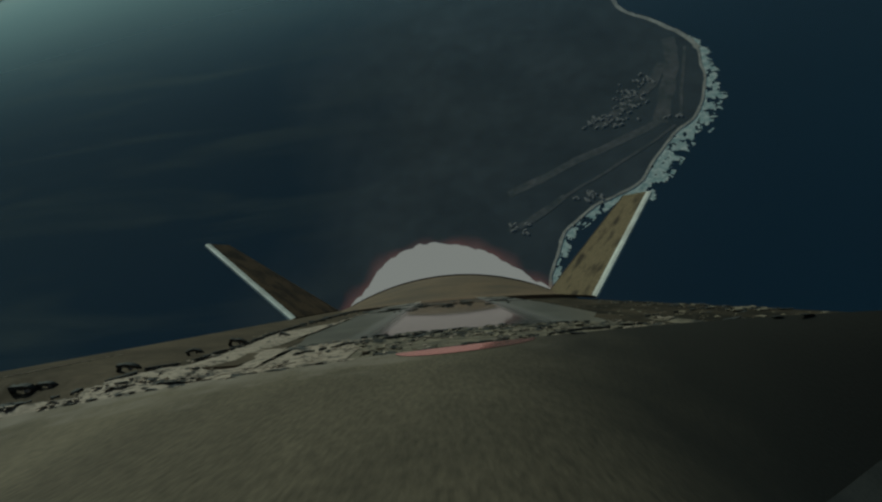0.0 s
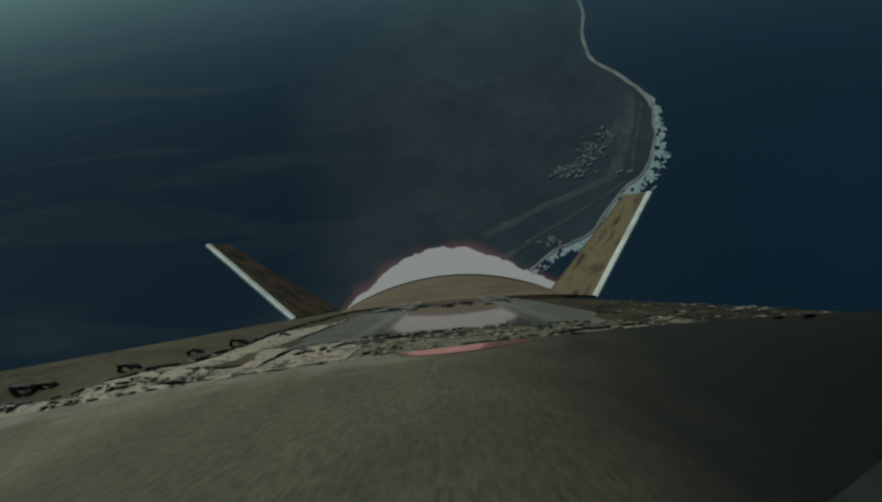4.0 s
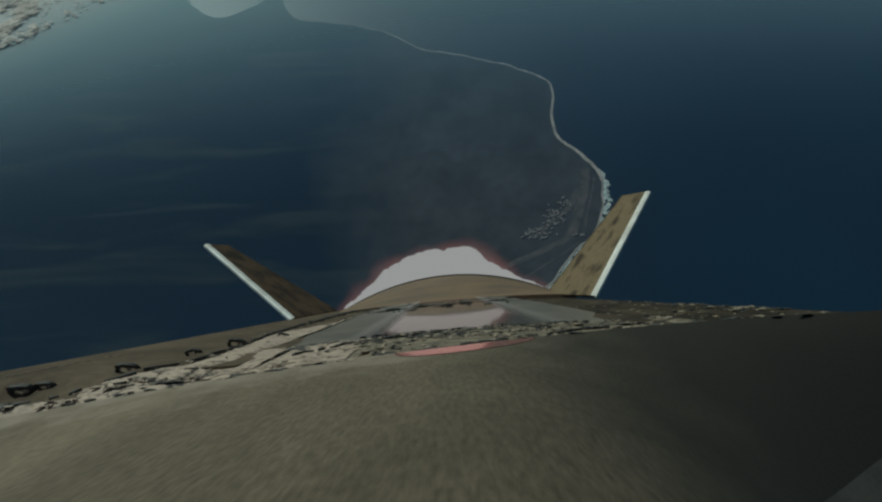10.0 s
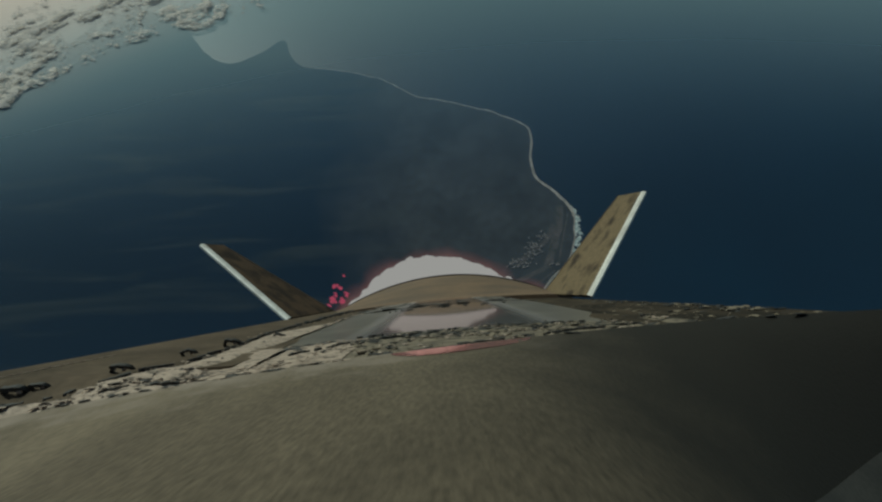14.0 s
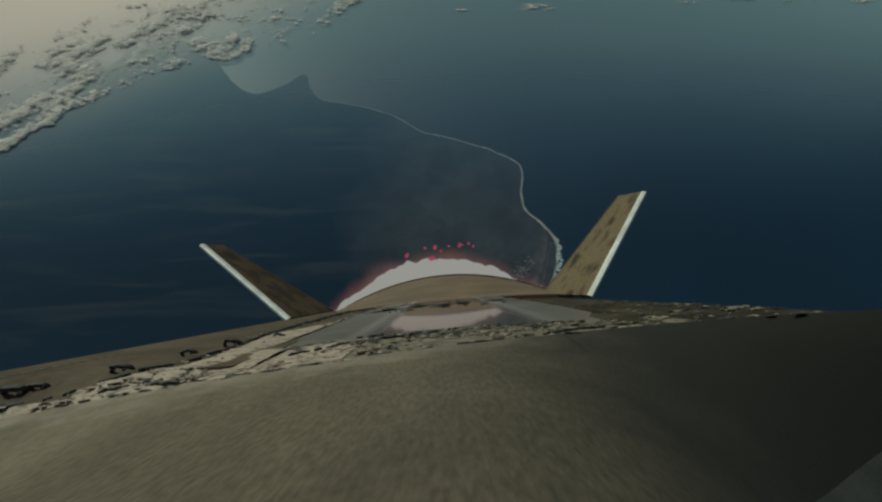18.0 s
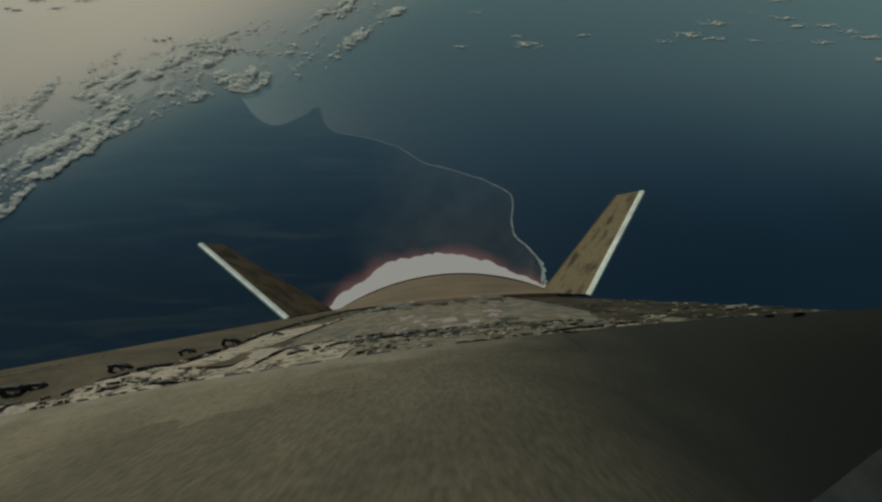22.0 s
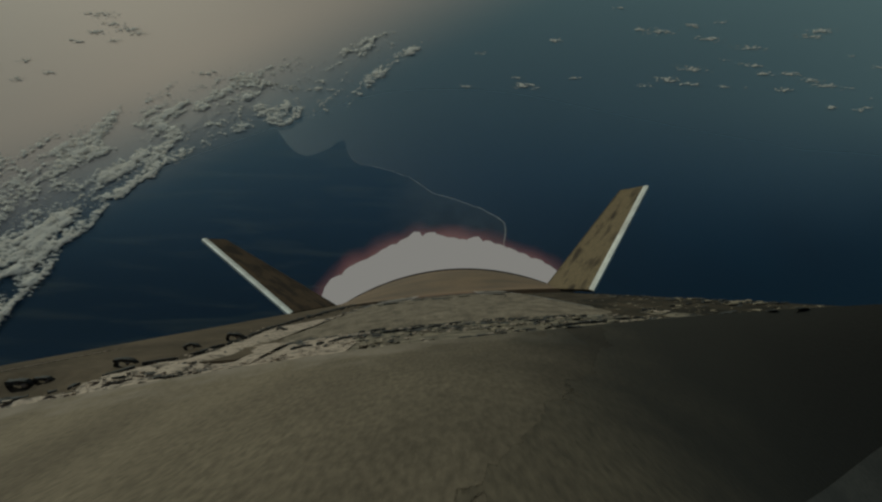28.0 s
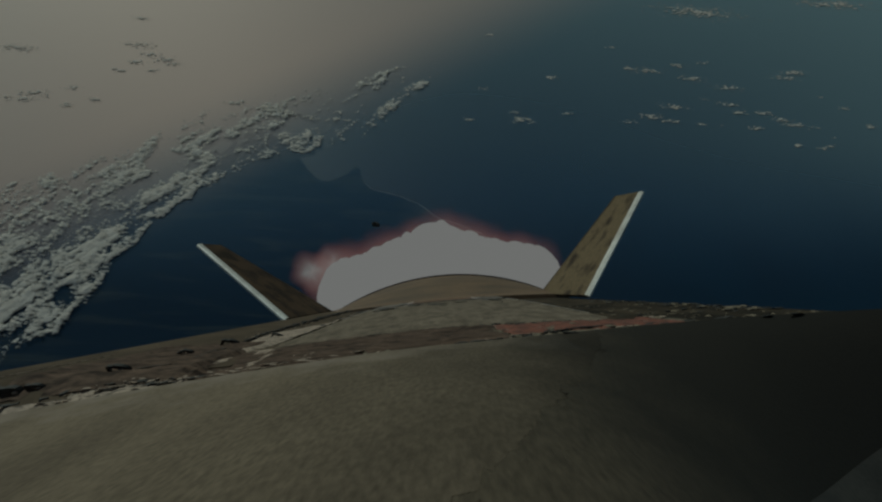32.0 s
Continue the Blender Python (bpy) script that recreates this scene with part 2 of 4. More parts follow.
def shade_and_fray(m, near=-0.12, far=0.48):
    """Shade painted dark over one flank of the forward skin, broken at its rim; frayed cover near the torn rim."""
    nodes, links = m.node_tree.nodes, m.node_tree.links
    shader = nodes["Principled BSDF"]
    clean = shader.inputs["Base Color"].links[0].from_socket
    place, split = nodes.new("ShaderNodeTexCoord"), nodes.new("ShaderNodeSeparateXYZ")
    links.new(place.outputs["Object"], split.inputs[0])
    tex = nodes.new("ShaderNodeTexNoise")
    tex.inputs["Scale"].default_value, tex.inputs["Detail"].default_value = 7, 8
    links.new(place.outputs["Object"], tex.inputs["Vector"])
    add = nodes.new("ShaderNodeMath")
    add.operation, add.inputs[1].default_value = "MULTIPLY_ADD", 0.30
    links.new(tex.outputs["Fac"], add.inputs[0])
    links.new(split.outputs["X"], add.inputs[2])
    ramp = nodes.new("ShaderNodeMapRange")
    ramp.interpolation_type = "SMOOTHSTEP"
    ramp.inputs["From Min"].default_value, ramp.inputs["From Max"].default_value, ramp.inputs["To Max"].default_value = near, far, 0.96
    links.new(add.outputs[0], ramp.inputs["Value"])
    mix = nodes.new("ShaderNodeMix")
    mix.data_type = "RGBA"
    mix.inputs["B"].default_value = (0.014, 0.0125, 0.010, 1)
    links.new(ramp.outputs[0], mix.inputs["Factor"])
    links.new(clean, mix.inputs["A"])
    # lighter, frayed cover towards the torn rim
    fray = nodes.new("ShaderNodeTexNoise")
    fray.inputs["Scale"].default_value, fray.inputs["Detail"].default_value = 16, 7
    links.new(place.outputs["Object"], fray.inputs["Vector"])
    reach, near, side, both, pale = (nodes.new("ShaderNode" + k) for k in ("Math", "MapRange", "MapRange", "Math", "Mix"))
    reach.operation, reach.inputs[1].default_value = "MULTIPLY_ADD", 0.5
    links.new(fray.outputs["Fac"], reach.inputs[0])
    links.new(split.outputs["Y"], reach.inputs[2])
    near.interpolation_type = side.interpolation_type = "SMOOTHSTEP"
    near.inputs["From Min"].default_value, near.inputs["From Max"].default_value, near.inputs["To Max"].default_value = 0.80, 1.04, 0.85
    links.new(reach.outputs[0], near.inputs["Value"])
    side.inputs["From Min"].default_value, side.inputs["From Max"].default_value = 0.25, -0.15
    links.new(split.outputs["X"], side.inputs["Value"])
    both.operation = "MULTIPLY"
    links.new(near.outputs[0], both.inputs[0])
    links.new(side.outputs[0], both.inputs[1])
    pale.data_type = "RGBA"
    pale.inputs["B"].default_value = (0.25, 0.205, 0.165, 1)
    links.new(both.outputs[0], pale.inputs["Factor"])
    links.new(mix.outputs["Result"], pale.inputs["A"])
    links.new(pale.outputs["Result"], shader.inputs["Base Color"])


# the flank's shade and the frayed rim go into the skin colours
shade_and_fray(SKIN)
BLEACHED = material("bleached_skin", (0.180, 0.143, 0.099), 0.85, second=(0.122, 0.096, 0.067), specular=0.15, scale=7, detail=9, stretch=(1, 0.4, 1), fine=(230, 0.24), bump=0.35, bump_scale=260, distance=0.002)
shade_and_fray(BLEACHED)
DECK = material("deck_panel", (0.130, 0.116, 0.090), 0.30, second=(0.088, 0.078, 0.060), scale=7, fine=(90, 0.15), specular=0.95)
deck_nodes, deck_links = DECK.node_tree.nodes, DECK.node_tree.links
deck_place, deck_split, deck_side, deck_wear = (deck_nodes.new("ShaderNode" + k) for k in ("TexCoord", "SeparateXYZ", "Math", "MapRange"))
deck_side.operation = "SUBTRACT"
deck_side.inputs[1].default_value = 0.025
deck_size = deck_nodes.new("ShaderNodeMath")
deck_size.operation = "ABSOLUTE"
deck_links.new(deck_place.outputs["Object"], deck_split.inputs[0])
deck_links.new(deck_split.outputs["X"], deck_side.inputs[0])
deck_links.new(deck_side.outputs[0], deck_size.inputs[0])
deck_links.new(deck_size.outputs[0], deck_wear.inputs["Value"])
deck_wear.inputs["From Min"].default_value, deck_wear.inputs["From Max"].default_value = 0.17, 0.27
deck_wear.inputs["To Min"].default_value, deck_wear.inputs["To Max"].default_value = 0.05, 0.62
deck_dull = deck_nodes.new("ShaderNodeMapRange")
for socket, value in (("From Min", 0.17), ("From Max", 0.27), ("To Min", 0.95), ("To Max", 0.08)):
    deck_dull.inputs[socket].default_value = value
deck_links.new(deck_size.outputs[0], deck_dull.inputs["Value"])
# a gloss over the panel, its colour tinted with the pink of the flame's reflection
deck_gloss, deck_slant, deck_film, deck_mix = (deck_nodes.new("ShaderNode" + k) for k in ("BsdfGlossy", "Fresnel", "Math", "MixShader"))
deck_gloss.inputs["Color"].default_value, deck_slant.inputs["IOR"].default_value = (1.0, 0.89, 0.87, 1), 1.75
deck_film.operation = "MULTIPLY"
deck_links.new(deck_wear.outputs[0], deck_gloss.inputs["Roughness"])
deck_links.new(deck_slant.outputs[0], deck_film.inputs[0])
deck_links.new(deck_dull.outputs[0], deck_film.inputs[1])
deck_links.new(deck_film.outputs[0], deck_mix.inputs[0])
deck_nodes["Principled BSDF"].inputs["Specular IOR Level"].default_value = 0.1
deck_links.new(deck_nodes["Principled BSDF"].outputs[0], deck_mix.inputs[1])
deck_links.new(deck_gloss.outputs[0], deck_mix.inputs[2])
deck_links.new(deck_mix.outputs[0], deck_nodes["Material Output"].inputs[0])
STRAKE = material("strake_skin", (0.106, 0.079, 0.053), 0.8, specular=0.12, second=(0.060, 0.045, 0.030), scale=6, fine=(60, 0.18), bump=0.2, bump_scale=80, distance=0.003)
DARK_STRAKE = material("dark_strake_skin", (0.066, 0.050, 0.033), 0.85, specular=0.1, second=(0.022, 0.018, 0.013), scale=9, detail=9, stretch=(1, 0.3, 1), low=0.38, high=0.6, fine=(70, 0.25))
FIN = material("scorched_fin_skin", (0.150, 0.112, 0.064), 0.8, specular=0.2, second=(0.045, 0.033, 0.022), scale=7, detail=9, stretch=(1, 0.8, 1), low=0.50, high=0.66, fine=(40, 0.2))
# scorched fin skin again, darkened for the fin turned from the sun
SHADED_FIN = material("shaded_fin_skin", (0.080, 0.053, 0.032), 0.8, specular=0.1, second=(0.030, 0.022, 0.016), scale=7, detail=9, low=0.45, high=0.62, fine=(40, 0.2))
WHITE = material("white_edge", (0.72, 0.70, 0.64), 0.5, second=(0.5, 0.47, 0.42), scale=9, fine=(60, 0.1))
DARK = material("charred_edge", (0.018, 0.017, 0.016), 0.7, second=(0.05, 0.045, 0.04), scale=40)
PALE = material("frayed_blanket", (0.36, 0.280, 0.215), 0.8, second=(0.100, 0.076, 0.056), scale=70, detail=8, stretch=(0.5, 1.3, 1), low=0.50, high=0.62, fine=(220, 0.25))
SCORCH = material("red_scorch", (0.22, 0.075, 0.045), 0.7, second=(0.07, 0.03, 0.02), scale=50)
WORN = material("worn_blanket", (0.185, 0.148, 0.100), 0.8, second=(0.055, 0.044, 0.031), scale=34, detail=8, stretch=(0.5, 1.8, 1), low=0.46, high=0.60, fine=(150, 0.3))
# the pink of the reflected flame is put into this base colour
PINK_GLOSS = material("reflection_patch", (0.72, 0.40, 0.34), 0.06, 0.7, second=(0.62, 0.36, 0.30), scale=8, fine=(120, 0.12), specular=0.9)
FAIRING = material("fairing_skin", (0.165, 0.106, 0.060), 0.7, second=(0.100, 0.070, 0.044), scale=3, stretch=(0.6, 3, 1), fine=(40, 0.15))
PINK_GLOSS.node_tree.nodes["Principled BSDF"].inputs["IOR"].default_value = 2.2
PINK_GLOSS.node_tree.nodes["Principled BSDF"].inputs["Specular Tint"].default_value = (1.0, 0.5, 0.46, 1)
CRUST = material("blistered_coating", (0.205, 0.165, 0.122), 0.85, second=(0.110, 0.088, 0.065), scale=30, detail=8, stretch=(1, 0.4, 1), fine=(160, 0.25), specular=0.15)
CHARRED = material("charred_coating", (0.125, 0.084, 0.060), 0.8, second=(0.034, 0.023, 0.017), scale=40, detail=8, stretch=(0.5, 1.6, 1), fine=(150, 0.3), specular=0.15)
PANEL = material("panel_grey", (0.055, 0.049, 0.039), 0.8, second=(0.034, 0.030, 0.024), scale=20, fine=(200, 0.2))
FLAME = glow("flame_core", (1.0, 0.80, 0.74), 0.80)


def fringe_material():
    """Thin glowing gas: the density stored on the mesh sets how much it hides and how far it cools to red."""
    m = glow("flame_fringe", (1, 1, 1), 0.80, 0.5)
    nodes, links = m.node_tree.nodes, m.node_tree.links
    emit, mix = nodes["Emission"], nodes["Mix Shader"]
    dense, heat, colour = (nodes.new("ShaderNode" + k) for k in ("Attribute", "MapRange", "Mix"))
    dense.attribute_name, colour.data_type = "gas", "RGBA"
    heat.inputs["From Max"].default_value = 0.75
    colour.inputs["A"].default_value, colour.inputs["B"].default_value = (1.0, 0.26, 0.20, 1), (1.0, 0.80, 0.74, 1)
    links.new(dense.outputs["Fac"], heat.inputs["Value"])
    links.new(heat.outputs[0], colour.inputs["Factor"])
    links.new(colour.outputs["Result"], emit.inputs["Color"])
    links.new(dense.outputs["Fac"], mix.inputs[0])
    return m


FRINGE_GAS = fringe_material()
EMBER = glow("ember", (1.0, 0.22, 0.12), 0.42)
SPARK = glow("spark", (1.0, 0.14, 0.24), 0.7)


# ---- building ----
def part(name, bm, mat, parent=None, label="", smooth=False):
    me = bpy.data.meshes.new(name)
    bmesh.ops.recalc_face_normals(bm, faces=bm.faces)
    if smooth:
        for e in bm.edges:
            e.smooth = len(e.link_faces) == 2 and e.calc_face_angle(0) < 0.6
    bm.to_mesh(me)
    bm.free()
    me.materials.append(mat)
    if smooth:
        me.shade_smooth()
    ob = new(name, me)
    ob.parent = parent
    if label:
        ob["label"] = label
    return ob


def loft(sections, caps=True, bm=None):
    bm = bm or bmesh.new()
    rings = [[bm.verts.new(p) for p in s] for s in sections]
    n = len(rings[0])
    for a, b in zip(rings, rings[1:]):
        for i in range(n):
            bm.faces.new((a[i], a[(i + 1) % n], b[(i + 1) % n], b[i]))
    if caps:
        bm.faces.new(rings[0])
        bm.faces.new(rings[-1][::-1])
    return bm


def slab(corners, thick, bm=None):
    """A flat piece with the given corners, thick to both sides along its normal."""
    bm = bm or bmesh.new()
    c = [Vector(p) for p in corners]
    n = (c[1] - c[0]).cross(c[-1] - c[0]).normalized() * thick / 2
    a, b = [bm.verts.new(p + n) for p in c], [bm.verts.new(p - n) for p in c]
    k = len(c)
    bm.faces.new(a)
    bm.faces.new(b[::-1])
    for i in range(k):
        bm.faces.new((a[i], b[i], b[(i + 1) % k], a[(i + 1) % k]))
    return bm


def smooth_line(points, steps=6, wobble=0.0, seed=0):
    """A curve through the points."""
    out = []
    p = [Vector(q).to_2d() for q in points]
    for i in range(len(p) - 1):
        a, b, c, d = p[max(i - 1, 0)], p[i], p[i + 1], p[min(i + 2, len(p) - 1)]
        for k in range(steps):
            u = k / steps
            q = 0.5 * (2 * b + (c - a) * u + (2 * a - 5 * b + 4 * c - d) * u * u + (3 * b - a - 3 * c + d) * u ** 3)
            w = Vector((noise.noise((q.x * 0.05, q.y * 0.05, seed)), noise.noise((q.y * 0.05, q.x * 0.05, seed + 7))))
            out.append(q + w * wobble)
    return out + [p[-1]]


def sheet(name, outline, z, mat, kind="structure", label="", category="", thick=0.0):
    bm = bmesh.new()
    f = bm.faces.new([bm.verts.new((p[0], p[1], z)) for p in outline])
    if thick:
        r = bmesh.ops.extrude_face_region(bm, geom=[f])
        for v in r["geom"]:
            if isinstance(v, bmesh.types.BMVert):
                v.co.z -= thick
    bmesh.ops.triangulate(bm, faces=bm.faces)
    return tagged(part(name, bm, mat), label, category, "", kind)


def lump(bm, centre, size, seed, rough=0.25, sub=2, turn=0.0):
    """An uneven rounded clump."""
    r = bmesh.ops.create_icosphere(bm, subdivisions=sub, radius=1)
    m = Matrix.Rotation(turn, 3, "Z")
    for v in r["verts"]:
        k = 1 + rough * noise.noise(v.co * 1.7 + Vector((seed * 3.1, seed * 1.7, seed)))
        v.co = Vector(centre) + m @ Vector((v.co.x * size[0] * k, v.co.y * size[1] * k, v.co.z * size[2] * k))


# ---- sea and land ----
bm = bmesh.new()
bmesh.ops.create_grid(bm, x_segments=24, y_segments=24, size=9000)
water = tagged(part("water", bm, SEA), "deep blue sea with a broad sun glitter", "sea", "", "structure")

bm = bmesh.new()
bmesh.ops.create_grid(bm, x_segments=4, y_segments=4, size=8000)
haze = tagged(part("haze", bm, HAZE), "thin blue sheet of painted haze, denser far out over the sea", "haze", "", "structure")
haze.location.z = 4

COAST = [(-260, -900), (-120, -420), (-40, -150), (4, 20), (16, 90), (22, 118), (29, 136), (41, 146), (59, 156), (75, 165), (87, 182),
         (103, 199), (117, 210), (126, 226), (133, 248), (136, 272), (133, 288), (117, 312), (103, 328), (98, 350), (101, 378), (103, 410),
         (90, 428), (53, 450), (-12, 478), (-47, 491), (-84, 521), (-108, 535), (-158, 555), (-219, 572), (-240, 600), (-258, 638),
         (-290, 609), (-337, 591), (-385, 627), (-443, 718)]
INLAND = [(-560, 760), (-680, 620), (-800, 460), (-850, 280), (-960, 120), (-1200, -300), (-1500, -900)]
shore = smooth_line(COAST, 8, 2.0, 3)
ground = sheet("ground", shore + smooth_line(INLAND, 10, 45, 6)[1:], 0.5, LAND, label="dark hazy scrub land along the coast", category="land", thick=1.0)


def ribbon(name, line, left, right, z, mat, seed, rough, taper=0.0, **tags):
    bm = bmesh.new()
    before = None
    for i, p in enumerate(line):
        d = (line[min(i + 1, len(line) - 1)] - line[max(i - 1, 0)]).normalized()
        n = Vector((-d.y, d.x))
        ease = 1 - taper * i / len(line)
        k = ease * (1 + rough * noise.noise((i * 0.35, seed, 0)))
        j = ease * (1 + rough * noise.noise((i * 0.5, seed, 9)))
        pair = [bm.verts.new((*(p + n * left * k), z)), bm.verts.new((*(p - n * right * j), z))]
        if before:
            bm.faces.new((before[0], before[1], pair[1], pair[0]))
        before = pair
    return tagged(part(name, bm, mat), **tags)


ribbon("beach", smooth_line(COAST[15:31], 10, 2.0, 3), 1.6, 2.2, 0.56, SAND, 4, 0.7, 0.82, label="pale sand beach along the coast", category="beach", kind="structure")
ribbon("beach", smooth_line(COAST[3:16], 10, 2.0, 3), 0.6, 0.9, 0.565, SAND, 5, 0.8, label="narrow sand beach behind the surf", category="beach", kind="structure")


def surf(line, reach, thick, seed, cell=0.5):
    """Ragged, fingered patches of broken water off the shore line; reach: how far out, along the line."""
    bm = bmesh.new()
    marks, run = [], 0.0
    for a, b in zip(line, line[1:]):
        d = (b - a).normalized()
        for k in range(max(1, int((b - a).length / cell))):
            run += cell
            marks.append((a + d * k * cell, Vector((d.y, -d.x)), run))
    total, made = run, {}
    wide = int(max(reach) / cell) + 1

    def corner(i, j):
        if (i, j) not in made:
            p, n, r = marks[i]
            wob = 0.5 * cell * noise.noise((r * 1.3, j * 0.8, seed))
            q = p + n * (0.8 + j * cell + wob)
            made[i, j] = bm.verts.new((q.x + wob, q.y - wob, 0.1 + thick * (0.5 + noise.noise((r * 0.9, j * 0.7, seed)))))
        return made[i, j]

    for i in range(len(marks) - 1):
        r = marks[i][2]
        out = float(np.interp(r / total, np.linspace(0, 1, len(reach)), reach))
        out *= 1 + 0.7 * noise.noise((r * 0.30, seed, 1)) + 0.5 * noise.noise((r * 0.9, seed, 2))
        for j in range(wide):
            o = j * cell
            fill = 0.52 - 0.60 * (o / max(out, 0.5)) ** 2 + 1.5 * noise.noise((r * 0.22, o * 0.25, seed + 4)) + 0.7 * noise.noise((r * 0.7, o * 0.6, seed + 6))
            if fill > 0.05:
                bm.faces.new((corner(i, j), corner(i + 1, j), corner(i + 1, j + 1), corner(i, j + 1)))
    return tagged(part("surf", bm, FOAM), "ragged white patches of breaking surf", "surf", "", "structure")


surf(smooth_line(COAST[8:17], 12, 2.0, 3), (6, 11, 12, 10, 8, 9, 6, 4, 2), 0.25, 1)
surf(smooth_line(COAST[4:10], 12, 2.0, 3), (1.5, 2.5, 4.5, 5, 5, 5), 0.2, 9)

# ---- the settlement by the shore ----
for k, (line, half) in enumerate(((((4, 166), (45, 186), (89, 205), (97, 211)), 2.6), (((97, 208), (106, 232), (118, 262), (122, 288)), 4.2), (((108, 210), (118, 240), (130, 276)), 1.0),
                                  (((10, 146), (40, 164), (75, 184), (104, 204)), 0.9), (((60, 210), (75, 222), (98, 240), (112, 262)), 3.0), (((2, 140), (20, 150), (34, 160)), 2.0))):
    ribbon("track", smooth_line(line, 6, 1.0, k), half, half, 0.60 + 0.02 * k, EARTH, k, 0.3, label="bare brown earth strip near the shore", category="track", kind="structure")

HOUSES = []
for wide, deep, high in ((1.9, 1.2, 0.5), (1.3, 1.1, 0.45), (3.0, 1.2, 0.55)):
    house = new("building")
    tagged(house, "small pale-roofed building on the coastal land", "building", "buildings by the shore")
    bm = bmesh.new()
    bmesh.ops.create_cube(bm, size=1, matrix=Matrix.Translation((0, 0, high / 2)) @ Matrix.Diagonal((wide, deep, high, 1)))
    part("walls", bm, SAND, house)
    bm = bmesh.new()
    w, d = wide / 2 + 0.1, deep / 2 + 0.1
    e = [bm.verts.new(p) for p in ((-w, -d, high), (w, -d, high), (w, d, high), (-w, d, high))]
    r = [bm.verts.new(p) for p in ((-w + d * 0.6, 0, high + 0.35), (w - d * 0.6, 0, high + 0.35))]
    for f in ((e[0], e[1], r[1], r[0]), (e[1], e[2], r[1]), (e[2], e[3], r[0], r[1]), (e[3], e[0], r[0]), (e[3], e[2], e[1], e[0])):
        bm.faces.new(f)
    part("roof", bm, ROOF, house)
    house.location = (57 + 5 * len(HOUSES), 214 + 3 * len(HOUSES), 0.5)
    HOUSES.append(house)
town_rnd = random.Random(12)
for cx, cy, sx, sy, count in ((68, 214, 12, 8, 34), (84, 232, 10, 11, 40), (98, 250, 6, 9, 14), (47, 159, 5, 4, 14), (8, 142, 6, 4, 12), (105, 212, 5, 3, 6)):
    for k in range(count):
        x, y = town_rnd.gauss(cx, sx * 0.6), town_rnd.gauss(cy, sy * 0.6)
        copy_thing(town_rnd.choice(HOUSES), pose(x, y, 0.5, 0, 0, 25 + town_rnd.choice((0, 90)) + town_rnd.uniform(-6, 6)))

# ---- clouds ----
def value_noise(x, y, seed):
    lattice = np.random.RandomState(seed).rand(128, 128)
    i, j = np.floor(x).astype(int), np.floor(y).astype(int)
    u, v = x - i, y - j
    u, v = u * u * (3 - 2 * u), v * v * (3 - 2 * v)
    at = lambda a, b: lattice[a % 128, b % 128]
    return (at(i, j) * (1 - u) + at(i + 1, j) * u) * (1 - v) + (at(i, j + 1) * (1 - u) + at(i + 1, j + 1) * u) * v


def fractal(x, y, scale, seed, octaves=4):
    total, weight = 0, 0
    for k in range(octaves):
        total = total + value_noise(x * scale * 2 ** k, y * scale * 2 ** k, seed + k) * 0.5 ** k
        weight += 0.5 ** k
    return total / weight - 0.5


def cloud_sheet(name, x0, x1, y0, y1, cell, density, rise):
    """A broken cloud layer: billowing tops over a flatter base wherever the density is above nought."""
    nx, ny = int((x1 - x0) / cell) + 1, int((y1 - y0) / cell) + 1
    gx, gy = np.meshgrid(x0 + cell * np.arange(nx), y0 + cell * np.arange(ny), indexing="ij")
    d = density(gx, gy)
    billow = 0.45 + 2.0 * np.abs(fractal(0.6 * gx + 0.8 * gy, 1.5 * (0.6 * gy - 0.8 * gx), 0.026, 31, 4)) + 0.3 * np.abs(fractal(gx, gy, 0.12, 35, 3))
    top = rise * np.sqrt(np.clip(d + 0.4, 0, 1.2)) * billow
    keep = d > -0.4
    cells = keep[:-1, :-1] | keep[1:, :-1] | keep[:-1, 1:] | keep[1:, 1:]
    shake = np.random.RandomState(4).uniform(-0.18, 0.18, (2, nx, ny)) * cell
    used = np.zeros((nx, ny), bool)
    for a in (0, 1):
        for b in (0, 1):
            used[a:nx - 1 + a, b:ny - 1 + b] |= cells
    number = np.cumsum(used.ravel()).reshape(nx, ny) - 1
    m = int(used.sum())
    hi = np.stack([gx + shake[0], gy + shake[1], top], -1)[used]
    lo = np.stack([gx + shake[0], gy + shake[1], -0.3 * top - 0.02], -1)[used]
    ii, jj = np.nonzero(cells)
    quad = np.stack([number[ii, jj], number[ii + 1, jj], number[ii + 1, jj + 1], number[ii, jj + 1]], 1)
    me = bpy.data.meshes.new(name)
    me.from_pydata(np.concatenate([hi, lo]).tolist(), [], quad.tolist() + (quad[:, ::-1] + m).tolist())
    me.attributes.new("thickness", "FLOAT", "POINT").data.foreach_set("value", np.tile(d[used], 2).astype(np.float32))
    me.materials.append(CLOUD)
    me.shade_smooth()
    return new(name, me)


# the bank's edge over the land side; the bank lies beyond this line
BANK_ALONG = np.array((-700, -430, -330, -190, -45, 60, 190, 330, 457, 620, 838, 960))
BANK_NEAR = np.array((760, 780, 745, 815, 845, 835, 803, 710, 632, 640, 640, 700))
BANK_FAR = np.array((1330, 1270, 1245, 1205, 1150, 1125, 1085, 1010, 935, 820, 705, 690))


